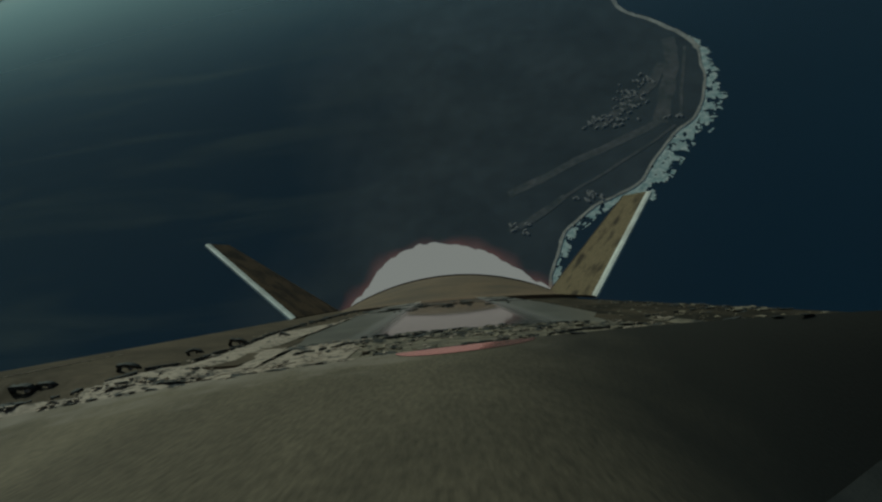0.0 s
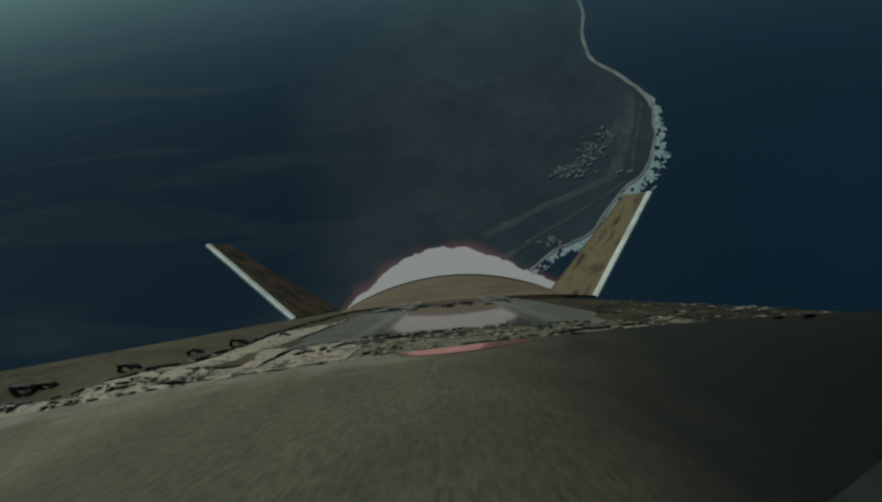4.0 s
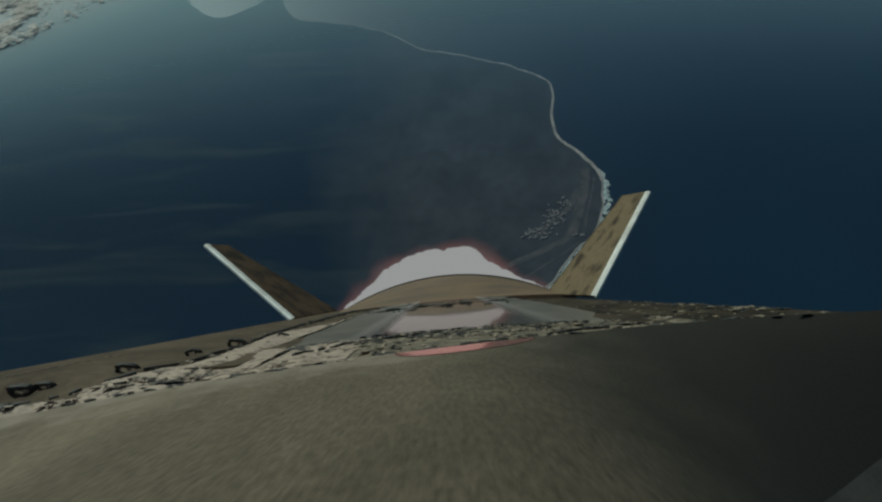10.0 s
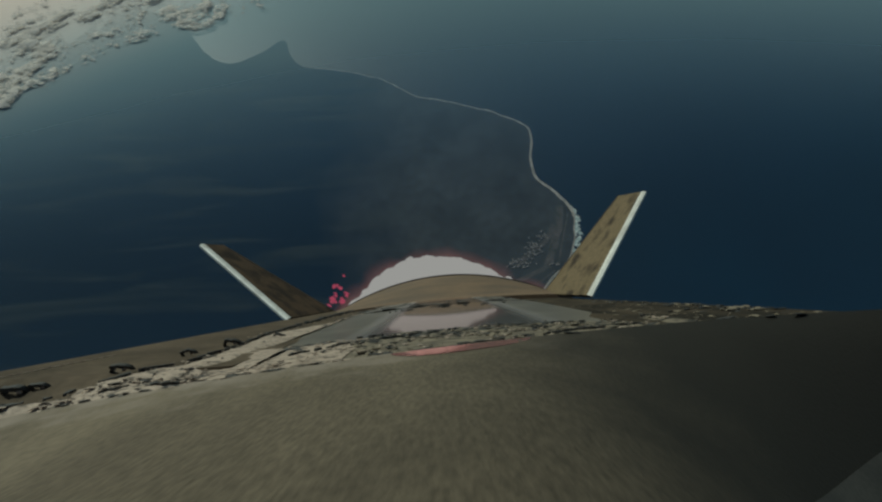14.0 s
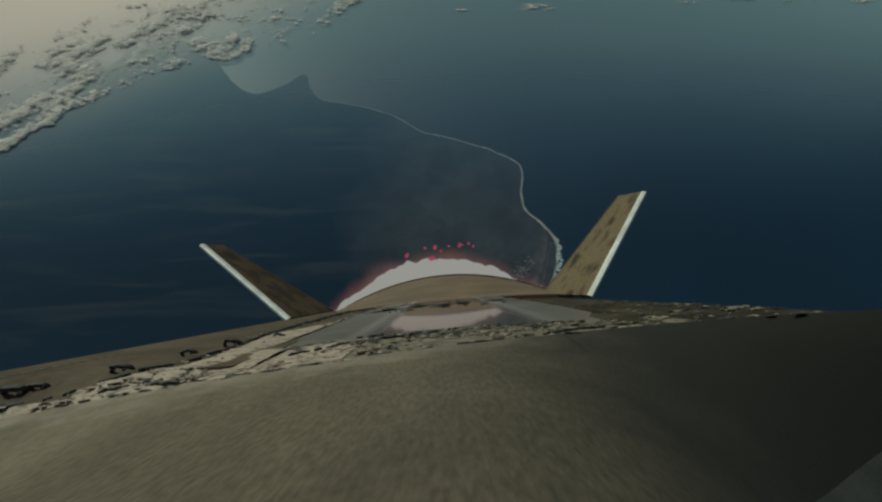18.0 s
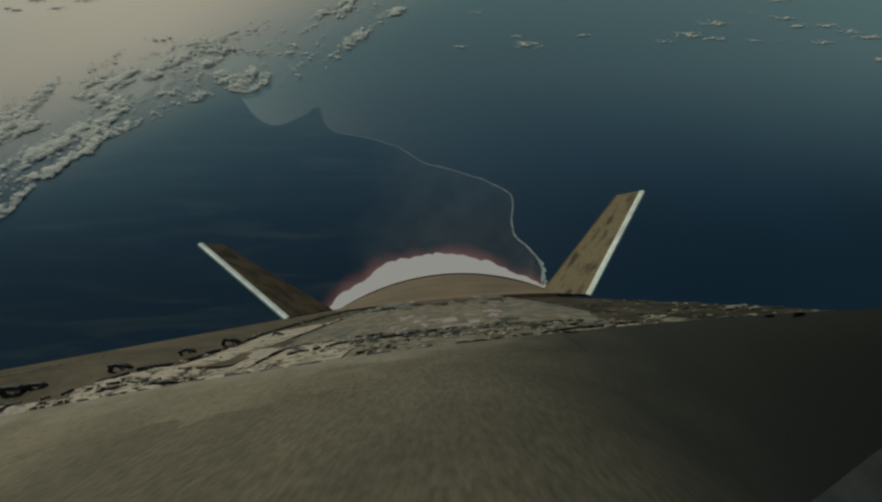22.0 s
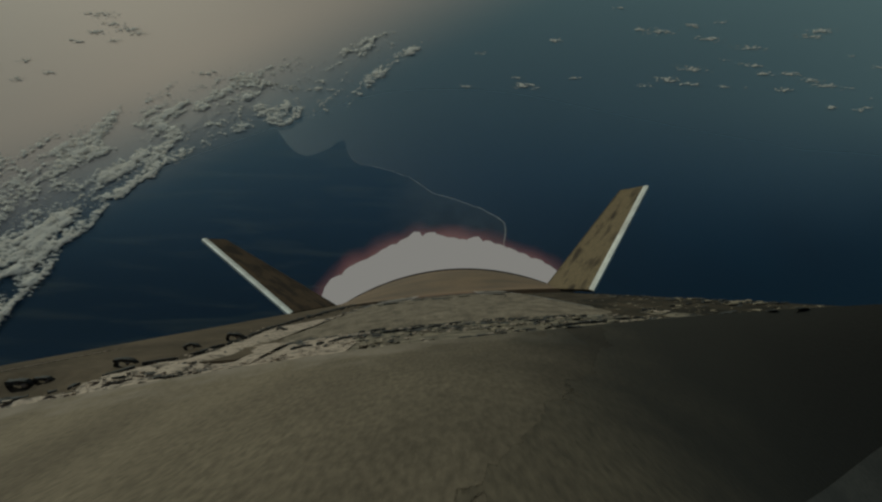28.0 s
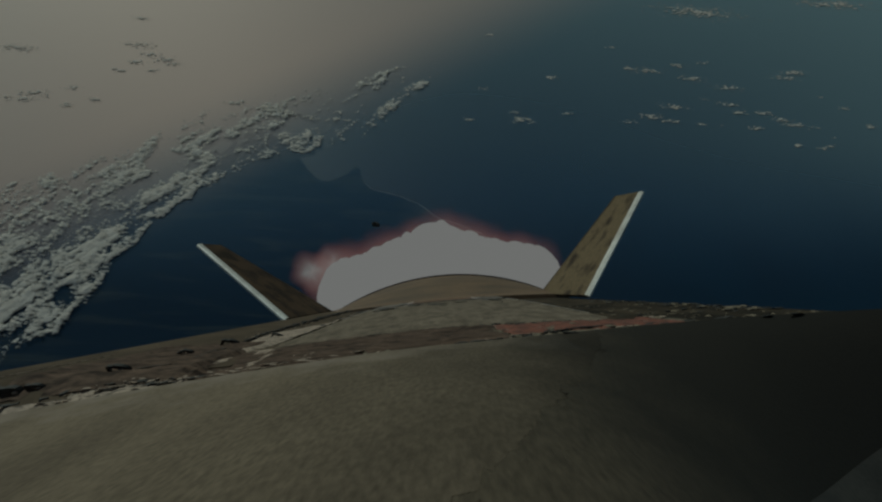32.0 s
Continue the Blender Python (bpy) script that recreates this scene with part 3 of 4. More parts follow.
def bank_density(x, y):
    wx, wy = x + 40 * fractal(x, y, 0.02, 3), y + 40 * fractal(x, y, 0.02, 9)
    across, along = -0.80 * wx + 0.6 * wy, 0.6 * wx + 0.8 * wy
    near, far = np.interp(along, BANK_ALONG, BANK_NEAR), np.interp(along, BANK_ALONG, BANK_FAR)
    v = (across - near) / (far - near)
    lace = 1 - 6.0 * np.abs(fractal(along * 0.55, across, 0.030, 21, 3))
    fine = fractal(along * 0.5, across, 0.045, 51, 5)
    big = fractal(along * 0.5, across, 0.012, 41, 3)
    cover = np.interp(v, (-0.05, 0.0, 0.04, 0.12, 0.26, 0.36, 0.44, 0.54, 0.72, 0.90, 1.0, 1.1), (-2.4, -0.5, 0.32, 0.42, 0.36, 0.0, -0.12, 0.34, 0.36, 0.22, -0.3, -2.4))
    closed = np.interp(along, (-700, -260, -160, 140, 220, 330, 960), (0.3, 0.3, 0.0, 0.0, 0.25, 0.1, -0.15)) * np.exp(-((v - 0.42) / 0.13) ** 2)
    thin = np.interp(along, (-200, 150, 330, 457, 700, 900), (0, -0.08, -0.3, -0.55, -0.40, -2.0))
    return cover + closed + thin + 1.9 * fine + 0.6 * fractal(along * 0.6, across, 0.17, 81, 3) + 0.34 * lace + 1.0 * big - 0.20


bank = cloud_sheet("cloud_bank", -1420, 160, -320, 1240, 2.0, bank_density, 4.2)
bank.location.z = 5.2
tagged(bank, "long broken bank of white clouds over the far shore", "clouds", "", "stuff")

PATCHES = [(547, 1041, 51), (655, 1067, 27), (684, 1006, 38), (782, 971, 35), (703, 919, 17), (608, 887, 37), (763, 902, 28), (781, 870, 22), (846, 870, 22), (470, 823, 19), (524, 846, 36), (573, 830, 16),
           (670, 819, 16), (714, 819, 11), (807, 810, 21), (876, 845, 30), (920, 825, 30), (967, 814, 19), (1008, 782, 10), (898, 749, 10), (963, 744, 18), (955, 1020, 36), (173, 819, 27), (28, 817, 13),
           (156, 850, 14), (200, 809, 16), (267, 998, 21), (300, 851, 14), (65, 943, 14), (736, 1080, 21), (467, 1146, 15), (597, 829, 11), (1077, 896, 14), (1032, 939, 14), (785, 1340, 149), (1251, 1401, 132),
           (992, 1043, 36), (1126, 826, 18), (983, 751, 14), (902, 752, 11), (91, 1196, 17), (-905, 1038, 40), (-867, 1019, 24), (-918, 989, 18), (-1043, 860, 20), (-1111, 834, 23), (-1043, 993, 12), (-1001, 1106, 45),
           (-963, 1061, 38), (-988, 1026, 27), (-1014, 983, 16), (-1125, 907, 22), (-1382, 1079, 59), (-1248, 856, 48), (-1228, 880, 39), (-1054, 1245, 25), (-547, 842, 34), (-479, 820, 30), (-414, 811, 34), (-350, 805, 28), (-295, 798, 20), (-339, 831, 16), (-274, 950, 20), (-633, 862, 30)]
for n, (x, y, size) in enumerate(PATCHES):
    def patch_density(gx, gy, n=n, size=size):
        r = np.sqrt((gx / size) ** 2 + ((gy + 0.10 * gx) / (0.22 * size + 3)) ** 2)
        return 0.42 - 0.85 * r + 3.3 * fractal(gx * 0.6 + 40 * n, gy * 1.6, 0.20, 60 + n, 4)
    ob = cloud_sheet("cloud", -1.7 * size, 1.7 * size, -0.9 * size - 5, 0.9 * size + 5, max(0.7, size / 32), patch_density, 0.7)
    ob.location = (x, y, 5.2 + 0.01 * n)
    tagged(ob, "small broken streak of white cloud over the sea", "cloud", "scattered clouds")

# ---- the rocketplane ----
# Its own space: x to its side, y aft, z away from its back; the lens sits at the origin.
plane = new("rocketplane")
tagged(plane, "grey insulated winged rocketplane with scorched tail fins, climbing", "rocketplane")


def back(x, y=0.72):
    """Height of the forward back at x, rounder towards the nose."""
    round_off = max(0.0, 1 - max(y, 0.0) / 0.72) ** 1.4
    return -0.088 + 0.0316 * x - 0.0507 * x * x - round_off * x * x * (4.4 if x > 0 else 0.35)


def strake_top(x, edge):
    return -0.098 + (edge + 0.098) * (max(0.0, abs(x) - 0.38) / 0.5) ** 1.4


def deck_top(x, y):
    """The glossy deck rises a little towards the tail."""
    u = max(0.0, y - 1.02)
    return -0.0885 - 0.085 * x * x + 0.02 * min(u, 0.9) + 0.010 * max(0.0, u - 0.9)


def upper(x):
    """Height of the deck behind the torn band at x."""
    return deck_top(x, 1.02) if abs(x) < 0.44 else strake_top(x, -0.080 if x < 0 else -0.121)


def band_end(x):
    """How far aft the torn band reaches at x."""
    return 1.025 if -0.42 < x < 0.5 else 0.80


sections = []
for y, w, drop in ((-2.6, 0.15, 0.30), (-2.2, 0.38, 0.2), (-1.5, 0.66, 0.08), (-0.7, 0.86, 0.01), (-0.3, 0.9, 0.0), *((0.03 + 0.03 * k, 0.9, 0.0) for k in range(24))):
    ring = []
    for k in range(121):
        x = -w + 2 * w * k / 120
        edge = max(0, abs(x) / w - 0.86) / 0.14
        ring.append((x, y, back(x, y) - drop - 0.16 * edge * edge))
    ring += [(w * 1.02, y, -0.45 - drop * 0.3), (w * 0.7, y, -0.85 + drop), (-w * 0.7, y, -0.85 + drop), (-w * 1.02, y, -0.45 - drop * 0.3)]
    sections.append(ring)
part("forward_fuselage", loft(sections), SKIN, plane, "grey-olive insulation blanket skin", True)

sections = []
for k in range(14):
    y = 1.0 + 2.5 * k / 13
    ring = [(x, y, deck_top(x, y)) for x in [-0.44 + 0.88 * i / 24 for i in range(25)]]
    sections.append(ring + [(0.45, y, -0.5), (-0.45, y, -0.5)])
part("spine_deck", loft(sections), DECK, plane, "smooth glossy grey deck panel", True)

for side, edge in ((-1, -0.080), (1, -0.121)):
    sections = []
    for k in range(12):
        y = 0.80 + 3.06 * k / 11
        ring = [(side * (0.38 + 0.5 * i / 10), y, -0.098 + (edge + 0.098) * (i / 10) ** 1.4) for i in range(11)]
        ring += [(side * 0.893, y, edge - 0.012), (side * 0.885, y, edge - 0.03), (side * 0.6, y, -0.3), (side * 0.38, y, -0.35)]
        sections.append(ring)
    part("strake", loft(sections), STRAKE if side < 0 else DARK_STRAKE, plane, "tan-grey wing strake skin" if side < 0 else "dark mottled brown wing strake skin", True)

FINS = (((-0.88, 2.55, -0.085), (-0.88, 3.60, -0.085), (-1.542, 3.18, 0.464), (-1.543, 2.90, 0.441)),
        ((0.88, 2.61, -0.105), (0.88, 3.78, -0.10), (1.422, 3.30, 0.597), (1.421, 2.90, 0.539)))
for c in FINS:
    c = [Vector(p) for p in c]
    fin = part("tail_fin", slab(c, 0.026), FIN if c[0].x > 0 else SHADED_FIN, plane, "scorched brown tail fin, canted outwards")
    out = Vector((c[3].x - c[0].x, 0, c[3].z - c[0].z)).normalized()
    edge = bmesh.new()
    nrm = (c[1] - c[0]).cross(c[3] - c[0]).normalized()
    fwd = Vector((0, -1, 0))
    rings = []
    for p in (c[0], c[3]):
        rings.append([p + nrm * 0.017 + fwd * -0.02, p + nrm * 0.012 + fwd * 0.014, p + fwd * 0.024, p - nrm * 0.012 + fwd * 0.014, p - nrm * 0.017 - fwd * 0.02])
    part("leading_edge", loft(rings), WHITE, fin, "white blunt leading edge")
    rings = [[p + nrm * 0.016 + fwd * 0.012, p + nrm * 0.012 - fwd * 0.022, p - nrm * 0.012 - fwd * 0.022, p - nrm * 0.016 + fwd * 0.012] for p in (c[1], c[2])]
    part("trailing_edge", loft(rings), FAIRING, fin, "thin tan trailing edge")

sections = []
for k in range(10):
    u = k / 9
    y = 3.3 + 0.7 * u
    lift = u * u * (3 - 2 * u)
    ring = []
    for i in range(33):
        x = -0.98 + 1.96 * i / 32
        deck = -0.062 - 0.04 * x * x
        arc = math.sqrt(2.05 ** 2 - (x - 0.05) ** 2) - 2.05 + 0.138
        ring.append((x, y, deck + (arc - deck) * lift))
    sections.append(ring + [(0.98, y, -0.6), (-0.98, y, -0.6)])
part("base_fairing", loft(sections), FAIRING, plane, "brown curved base fairing", True)
bm = bmesh.new()
rings = []
for i in range(41):
    x = -0.98 + 1.96 * i / 40
    z = math.sqrt(2.05 ** 2 - (x - 0.05) ** 2) - 2.05 + 0.138
    rings.append([(x, 3.98, z - 0.010), (x, 3.98, z + 0.011), (x, 4.03, z + 0.011), (x, 4.03, z - 0.010)])
part("fairing_rim", loft(rings), DARK, plane, "thin dark rim")


# the torn step between the forward skin and the deck
def frayed_to(x):
    """How much of the torn band is pale blanket at x; the strake skin overlaps the rest."""
    return 0.2 if x < -0.62 else min(1.05, 0.2 + 0.85 * (x + 0.62) / 0.11)


def torn_edge(x0, x1, mat, label, rule=None):
    bm = bmesh.new()
    grid = []
    for i in range(81):
        step_row(bm, grid, x0 + (x1 - x0) * i / 80)
    for i, (a, b) in enumerate(zip(grid, grid[1:])):
        x = x0 + (x1 - x0) * (i + 0.5) / 80
        for k in range(5):
            if rule is None or ((k + 0.5) / 5 < frayed_to(x)) == rule:
                bm.faces.new((a[k], b[k], b[k + 1], a[k + 1]))
    bmesh.ops.delete(bm, geom=[v for v in bm.verts if not v.link_faces], context="VERTS")
    part("torn_blanket_edge", bm, mat, plane, label, True)


def step_row(bm, grid, x):
    low, high = back(x, 0.69) - 0.003, upper(x) + 0.0004
    line = []
    for k in range(6):
        u = k / 5
        tear = (noise.noise((x * 26, u * 3, 2.0)) * 0.010 + noise.noise((x * 70, u * 6, 5.0)) * 0.004) * (k < 5)
        line.append(bm.verts.new((x, 0.705 + (band_end(x) - 0.705) * u + tear, low + (high - low) * min(1, u * 1.3) ** 0.8 + abs(tear) * (0.3 if x < -0.17 else 0.08) * (1 if k < 5 else 0.2))))
    grid.append(line)


torn_edge(-0.80, -0.42, PALE, "pale frayed blanket edge", True)
torn_edge(-0.80, -0.42, STRAKE, "tan skin rising from the torn edge", False)
torn_edge(-0.42, -0.17, PALE, "pale frayed blanket edge")
torn_edge(-0.17, 0.80, WORN, "worn grey blanket edge")

# pale blanket laid open beside the deck, and the charred cracks that bound it
def band_height(x, y):
    u = min(1.0, max(0.0, (y - 0.705) / (band_end(x) - 0.705)))
    low, high = back(x, 0.69) - 0.003, upper(x) + 0.0015
    return low + (high - low) * min(1, u * 1.3) ** 0.8


LIP_Y = (0.755, 0.83, 0.95, 1.08, 1.25, 1.46, 2.0, 2.7, 3.3)
LIP_X = (-0.57, -0.50, -0.505, -0.515, -0.545, -0.58, -0.62, -0.655, -0.66)


def lip_x(y):
    return float(np.interp(y, LIP_Y, LIP_X)) + 0.012 * noise.noise((y * 9, 1, 4)) + 0.006 * noise.noise((y * 31, 2, 4))


bm = bmesh.new()
rows = []
for i in range(121):
    y = 0.757 + 1.28 * (i / 120) ** 1.3
    taper = 1 - max(0.0, (y - 1.5) / 0.54)
    line = []
    for k in range(7):
        inner = float(np.interp(y, (0.96, 1.05), (-0.34, -0.425)))
        outer = lip_x(y) * taper - 0.45 * (1 - taper)
        x = inner + (outer - inner) * k / 6
        z = band_height(x, y) if y < band_end(x) else deck_top(x, y) if x > -0.44 else strake_top(x, -0.080)
        lift = 0.0045 * min(1.0, (y - 0.755) / 0.05)
        line.append(bm.verts.new((x, y, z + lift + lift * 0.6 * noise.noise((x * 30, y * 14, 3)) - (0.006 if k == 6 else 0))))
    rows.append(line)
for a, b in zip(rows, rows[1:]):
    for k in range(6):
        bm.faces.new((a[k], b[k], b[k + 1], a[k + 1]))
part("frayed_blanket", bm, PALE, plane, "pale frayed blanket beside the deck", True)


def crack(points, height, width, seed, gaps=0.0, step=0.004):
    """Ragged charred cracks that follow the points over a surface, tapering out at the gaps."""
    rows, run, shapes = [], 0.0, []
    for (ax, ay), (bx, by) in zip(points, points[1:]):
        n = max(2, int(math.hypot(bx - ax, by - ay) / step))
        side = Vector((-(by - ay), bx - ax)).normalized()
        for k in range(n):
            run += step
            u = k / n
            x, y = ax + (bx - ax) * u, ay + (by - ay) * u
            w = width(y) * (0.6 + 1.0 * noise.noise((run * 17, seed, 0)) + 0.8 * noise.noise((run * 60, seed, 5)) + 0.9 * noise.noise((run * 190, seed, 6)) - gaps - 0.12)
            if w < width(y) * 0.06:
                shapes.append(rows)
                rows = []
                continue
            shift = width(y) * (3.0 * noise.noise((run * 12, seed, 8)) + 1.2 * noise.noise((run * 50, seed, 3)))
            ring = []
            for o, lift in ((-w, 0.003), (w, 0.003), (w, -0.004), (-w, -0.004)):
                px, py = x + side.x * (o + shift), y + side.y * (o + shift)
                ring.append((px, py, height(px, py) + lift + 0.3 * w * (lift > 0)))
            rows.append(ring)
    for rows in shapes + [rows]:
        if len(rows) > 2:
            part("charred_crack", loft(rows), DARK, plane)


def left_height(x, y):
    return strake_top(x, -0.080) + 0.004


def right_height(x, y):
    return strake_top(x, -0.121)


crack([(lip_x(0.79 + 0.05 * k), 0.79 + 0.05 * k) for k in range(51)], left_height, lambda y: 0.0035 + 0.006 * max(0.0, y - 0.8), 1, 0.1)
crack([(-0.80, 0.722), (-0.70, 0.724), (-0.62, 0.73), (-0.56, 0.765), (-0.52, 0.79)], band_height, lambda y: 0.0035, 2, 0.25)
crack([(-0.44, 0.90), (-0.38, 0.84), (-0.30, 0.88), (-0.2, 0.93), (-0.1, 0.96), (0.0, 0.96)], band_height, lambda y: 0.007, 3, 0.25)
crack([(-0.20, 1.03), (-0.05, 1.01), (0.1, 1.02), (0.22, 1.0), (0.34, 1.01), (0.43, 1.0)], band_height, lambda y: 0.007, 4, 0.3)
crack([(0.02, 0.735), (0.09, 0.742), (0.16, 0.76), (0.22, 0.80), (0.30, 0.84), (0.40, 0.9)], band_height, lambda y: 0.0065, 5, 0.1)
crack([(0.05, 0.85), (0.15, 0.87), (0.24, 0.93), (0.33, 0.94)], band_height, lambda y: 0.004, 6, 0.5)
crack([(0.45, 1.05), (0.55, 1.12), (0.66, 1.2), (0.80, 1.32)], right_height, lambda y: 0.006, 7, 0.35)
crack([(0.85, 1.1), (0.85, 1.5), (0.84, 2.2), (0.83, 2.6)], right_height, lambda y: 0.008, 8, 0.5)
crack([(-0.30, 2.0), (-0.1, 2.06), (0.1, 2.02), (0.3, 2.05)], deck_top, lambda y: 0.012, 9, 0.4)

# a glossy patch at the rim of the forward skin, shaped and tinted as the flame's reflection
bm = bmesh.new()
rows = []
for i in range(33):
    u = i / 32
    x = -0.085 + 0.222 * u
    deep = 0.085 * math.sqrt(max(0.02, 1 - (2 * u - 1) ** 2)) * (1 - 0.30 * u)
    rows.append([bm.verts.new((x, 0.712 - deep * (1 - k / 4), back(x, 0.712 - deep * (1 - k / 4)) + 0.0006 + 0.007 * deep * (1 - k / 4))) for k in range(5)])
for a, b in zip(rows, rows[1:]):
    for k in range(4):
        bm.faces.new((a[k], b[k], b[k + 1], a[k + 1]))
part("reflection_patch", bm, PINK_GLOSS, plane, "pink glossy patch shaped as the flame's reflection at the rim", True)

FLAKES = []
for k in range(4):
    bm = bmesh.new()
    lump(bm, (0, 0, 0), (1, 0.55, 0.22), 11 + k, 0.9, 2)
    FLAKES.append(bm)
flake_rnd = random.Random(8)
flake_meshes = {}
for key, mat in (("charred_flake", DARK), ("pale_flake", PALE)):
    flake_meshes[key] = []
    for bm in FLAKES:
        me = bpy.data.meshes.new(key)
        bm.to_mesh(me)
        me.materials.append(mat)
        flake_meshes[key].append(me)
for bm in FLAKES:
    bm.free()


def flake(key, x, y, z, size):
    ob = new(key, flake_rnd.choice(flake_meshes[key]))
    ob.parent = plane
    turn = Euler((flake_rnd.uniform(-0.15, 0.15), flake_rnd.uniform(-0.15, 0.15), flake_rnd.uniform(-0.35, 0.35)))
    ob.matrix_basis = Matrix.LocRotScale((x, y, z), turn, (size * 1.4, size * flake_rnd.uniform(0.6, 1.3), size * 0.45))


for k in range(120):                                   # along the head of the step
    x = flake_rnd.gauss(-0.12, 0.28)
    if -0.36 < x < 0.5:
        flake("charred_flake", x, band_end(x) + flake_rnd.uniform(-0.12, 0.012), upper(x) + 0.001, flake_rnd.choice((0.005, 0.008, 0.012, 0.018)))
for k in range(44):                                   # along its foot
    x = flake_rnd.uniform(-0.66, 0.6)
    flake("charred_flake", x, 0.716 + flake_rnd.uniform(-0.008, 0.02), back(x) + 0.0005, flake_rnd.choice((0.003, 0.005, 0.007, 0.011)))
for k in range(40):
    x = -0.30 + 0.2 * flake_rnd.gauss(0, 1)
    if -0.72 < x < -0.13:
        flake("pale_flake", x, 0.735 + flake_rnd.uniform(-0.03, 0.04), (back(x) + upper(x)) / 2 + 0.004, flake_rnd.choice((0.003, 0.005, 0.008)))
for k in range(60):                                   # along the side of the deck
    y = 0.82 + 2.45 * flake_rnd.random() ** 1.5
    flake(flake_rnd.choice(("charred_flake", "charred_flake", "pale_flake")), -0.44 + flake_rnd.uniform(-0.03, 0.012), y, deck_top(0.44, y), 0.007 + 0.008 * y * flake_rnd.random())
for k in range(34):                                   # where the deck meets the fairing
    x = flake_rnd.uniform(-0.42, 0.4)
    flake("charred_flake", x, flake_rnd.choice((2.3, 2.75, 3.2)) + flake_rnd.uniform(-0.06, 0.06), deck_top(x, 2.75), flake_rnd.choice((0.015, 0.025, 0.04)))
for k in range(26):                                   # on the other strake
    x = flake_rnd.uniform(0.42, 0.86)
    flake("charred_flake" if k % 7 else "pale_flake", x, flake_rnd.uniform(0.8, 1.5), strake_top(x, -0.121) + 0.001, flake_rnd.choice((0.003, 0.005, 0.008)) if k % 7 else 0.004)

for k in range(45):                                  # broken dark line between the frayed edge and the strake
    x = flake_rnd.uniform(-0.80, -0.40)
    flake("charred_flake", x, 0.735 + 0.03 * noise.noise((x * 9, 3, 0)) + flake_rnd.uniform(-0.006, 0.01), back(x) + (upper(x) - back(x)) * 0.32 + 0.003, flake_rnd.choice((0.003, 0.004, 0.006, 0.009)))
for k in range(70):
    x = flake_rnd.uniform(-0.20, 0.49)
    flake("charred_flake", x, band_end(x) + flake_rnd.uniform(-0.16, 0.02), upper(x) + 0.002, flake_rnd.choice((0.004, 0.006, 0.009)))
debris = []
for rest, size in (((-0.03, 0.93, -0.15), 1.0), ((-0.12, 0.90, -0.15), 0.55), ((-0.10, 0.94, -0.15), 0.30)):
    bm = bmesh.new()
    lump(bm, (0, 0, 0), (0.055 * size, 0.035 * size, 0.032 * size), 21 + len(debris), 0.8, 2)
    debris.append((part("loose_scrap", bm, DARK, plane, "charred scrap breaking away"), rest))
for y in (2.35, 2.8):
    bm = loft([[(x, y, deck_top(x, y) + 0.002), (x, y + 0.03, deck_top(x, y + 0.03) + 0.002), (x, y + 0.03, deck_top(x, y) - 0.01), (x, y, deck_top(x, y) - 0.01)] for x in [-0.43 + 0.86 * i / 20 for i in range(21)]])
    part("deck_seam", bm, DARK, plane, "dark joint across the deck")
part("strake_seam", slab([(-0.800, 0.80, -0.0838), (-0.797, 0.80, -0.0838), (-0.800, 1.10, -0.0838), (-0.803, 1.10, -0.0838)], 0.002), PALE, plane, "pale joint along the strake")
strip = [(x, 0.0371 + 1.478 * x - 0.935 * x * x) for x in (0.25 + 0.015 * k for k in range(23))]
plate = bmesh.new()
rows = []
for x, y in strip:
    line = [plate.verts.new((x, y, back(x, y) - 0.004))]
    for k in range(7):
        px, py = x + 0.022 * k * 0.6, y - 0.022 * k * 0.8
        line.append(plate.verts.new((px, py, back(px, py) + 0.0025)))
    rows.append(line)
for a, b in zip(rows, rows[1:]):
    for k in range(7):
        plate.faces.new((a[k], b[k], b[k + 1], a[k + 1]))
part("corner_panel", plate, PANEL, plane, "lighter grey overlapping panel", True)


def crust(x0, x1, y0, y1, height, bumps, seed, mat, label, round_off=0.02):
    """A blistered sheet that follows a surface; its rim dips below it."""
    bm = bmesh.new()
    nx, ny, rows = max(12, int((x1 - x0) / 0.009)), max(12, int((y1 - y0) / 0.011)), []
    for i in range(nx + 1):
        x = x0 + (x1 - x0) * i / nx
        line = []
        for j in range(ny + 1):
            y = y0 + (y1 - y0) * j / ny
            rim = min(x - x0, x1 - x, y - y0, y1 - y) / round_off
            swell = noise.noise((x * 22, y * 9, seed)) + 0.6 * noise.noise((x * 70, y * 34, seed + 3)) + 0.4 * noise.noise((x * 150, y * 80, seed + 5))
            line.append(bm.verts.new((x, y, height(x, y) + bumps * swell - 0.006 * max(0.0, 1 - rim))))
        rows.append(line)
    for a, b in zip(rows, rows[1:]):
        for k in range(ny):
            bm.faces.new((a[k], b[k], b[k + 1], a[k + 1]))
    return part("blistered_coating", bm, mat, plane, label, True)


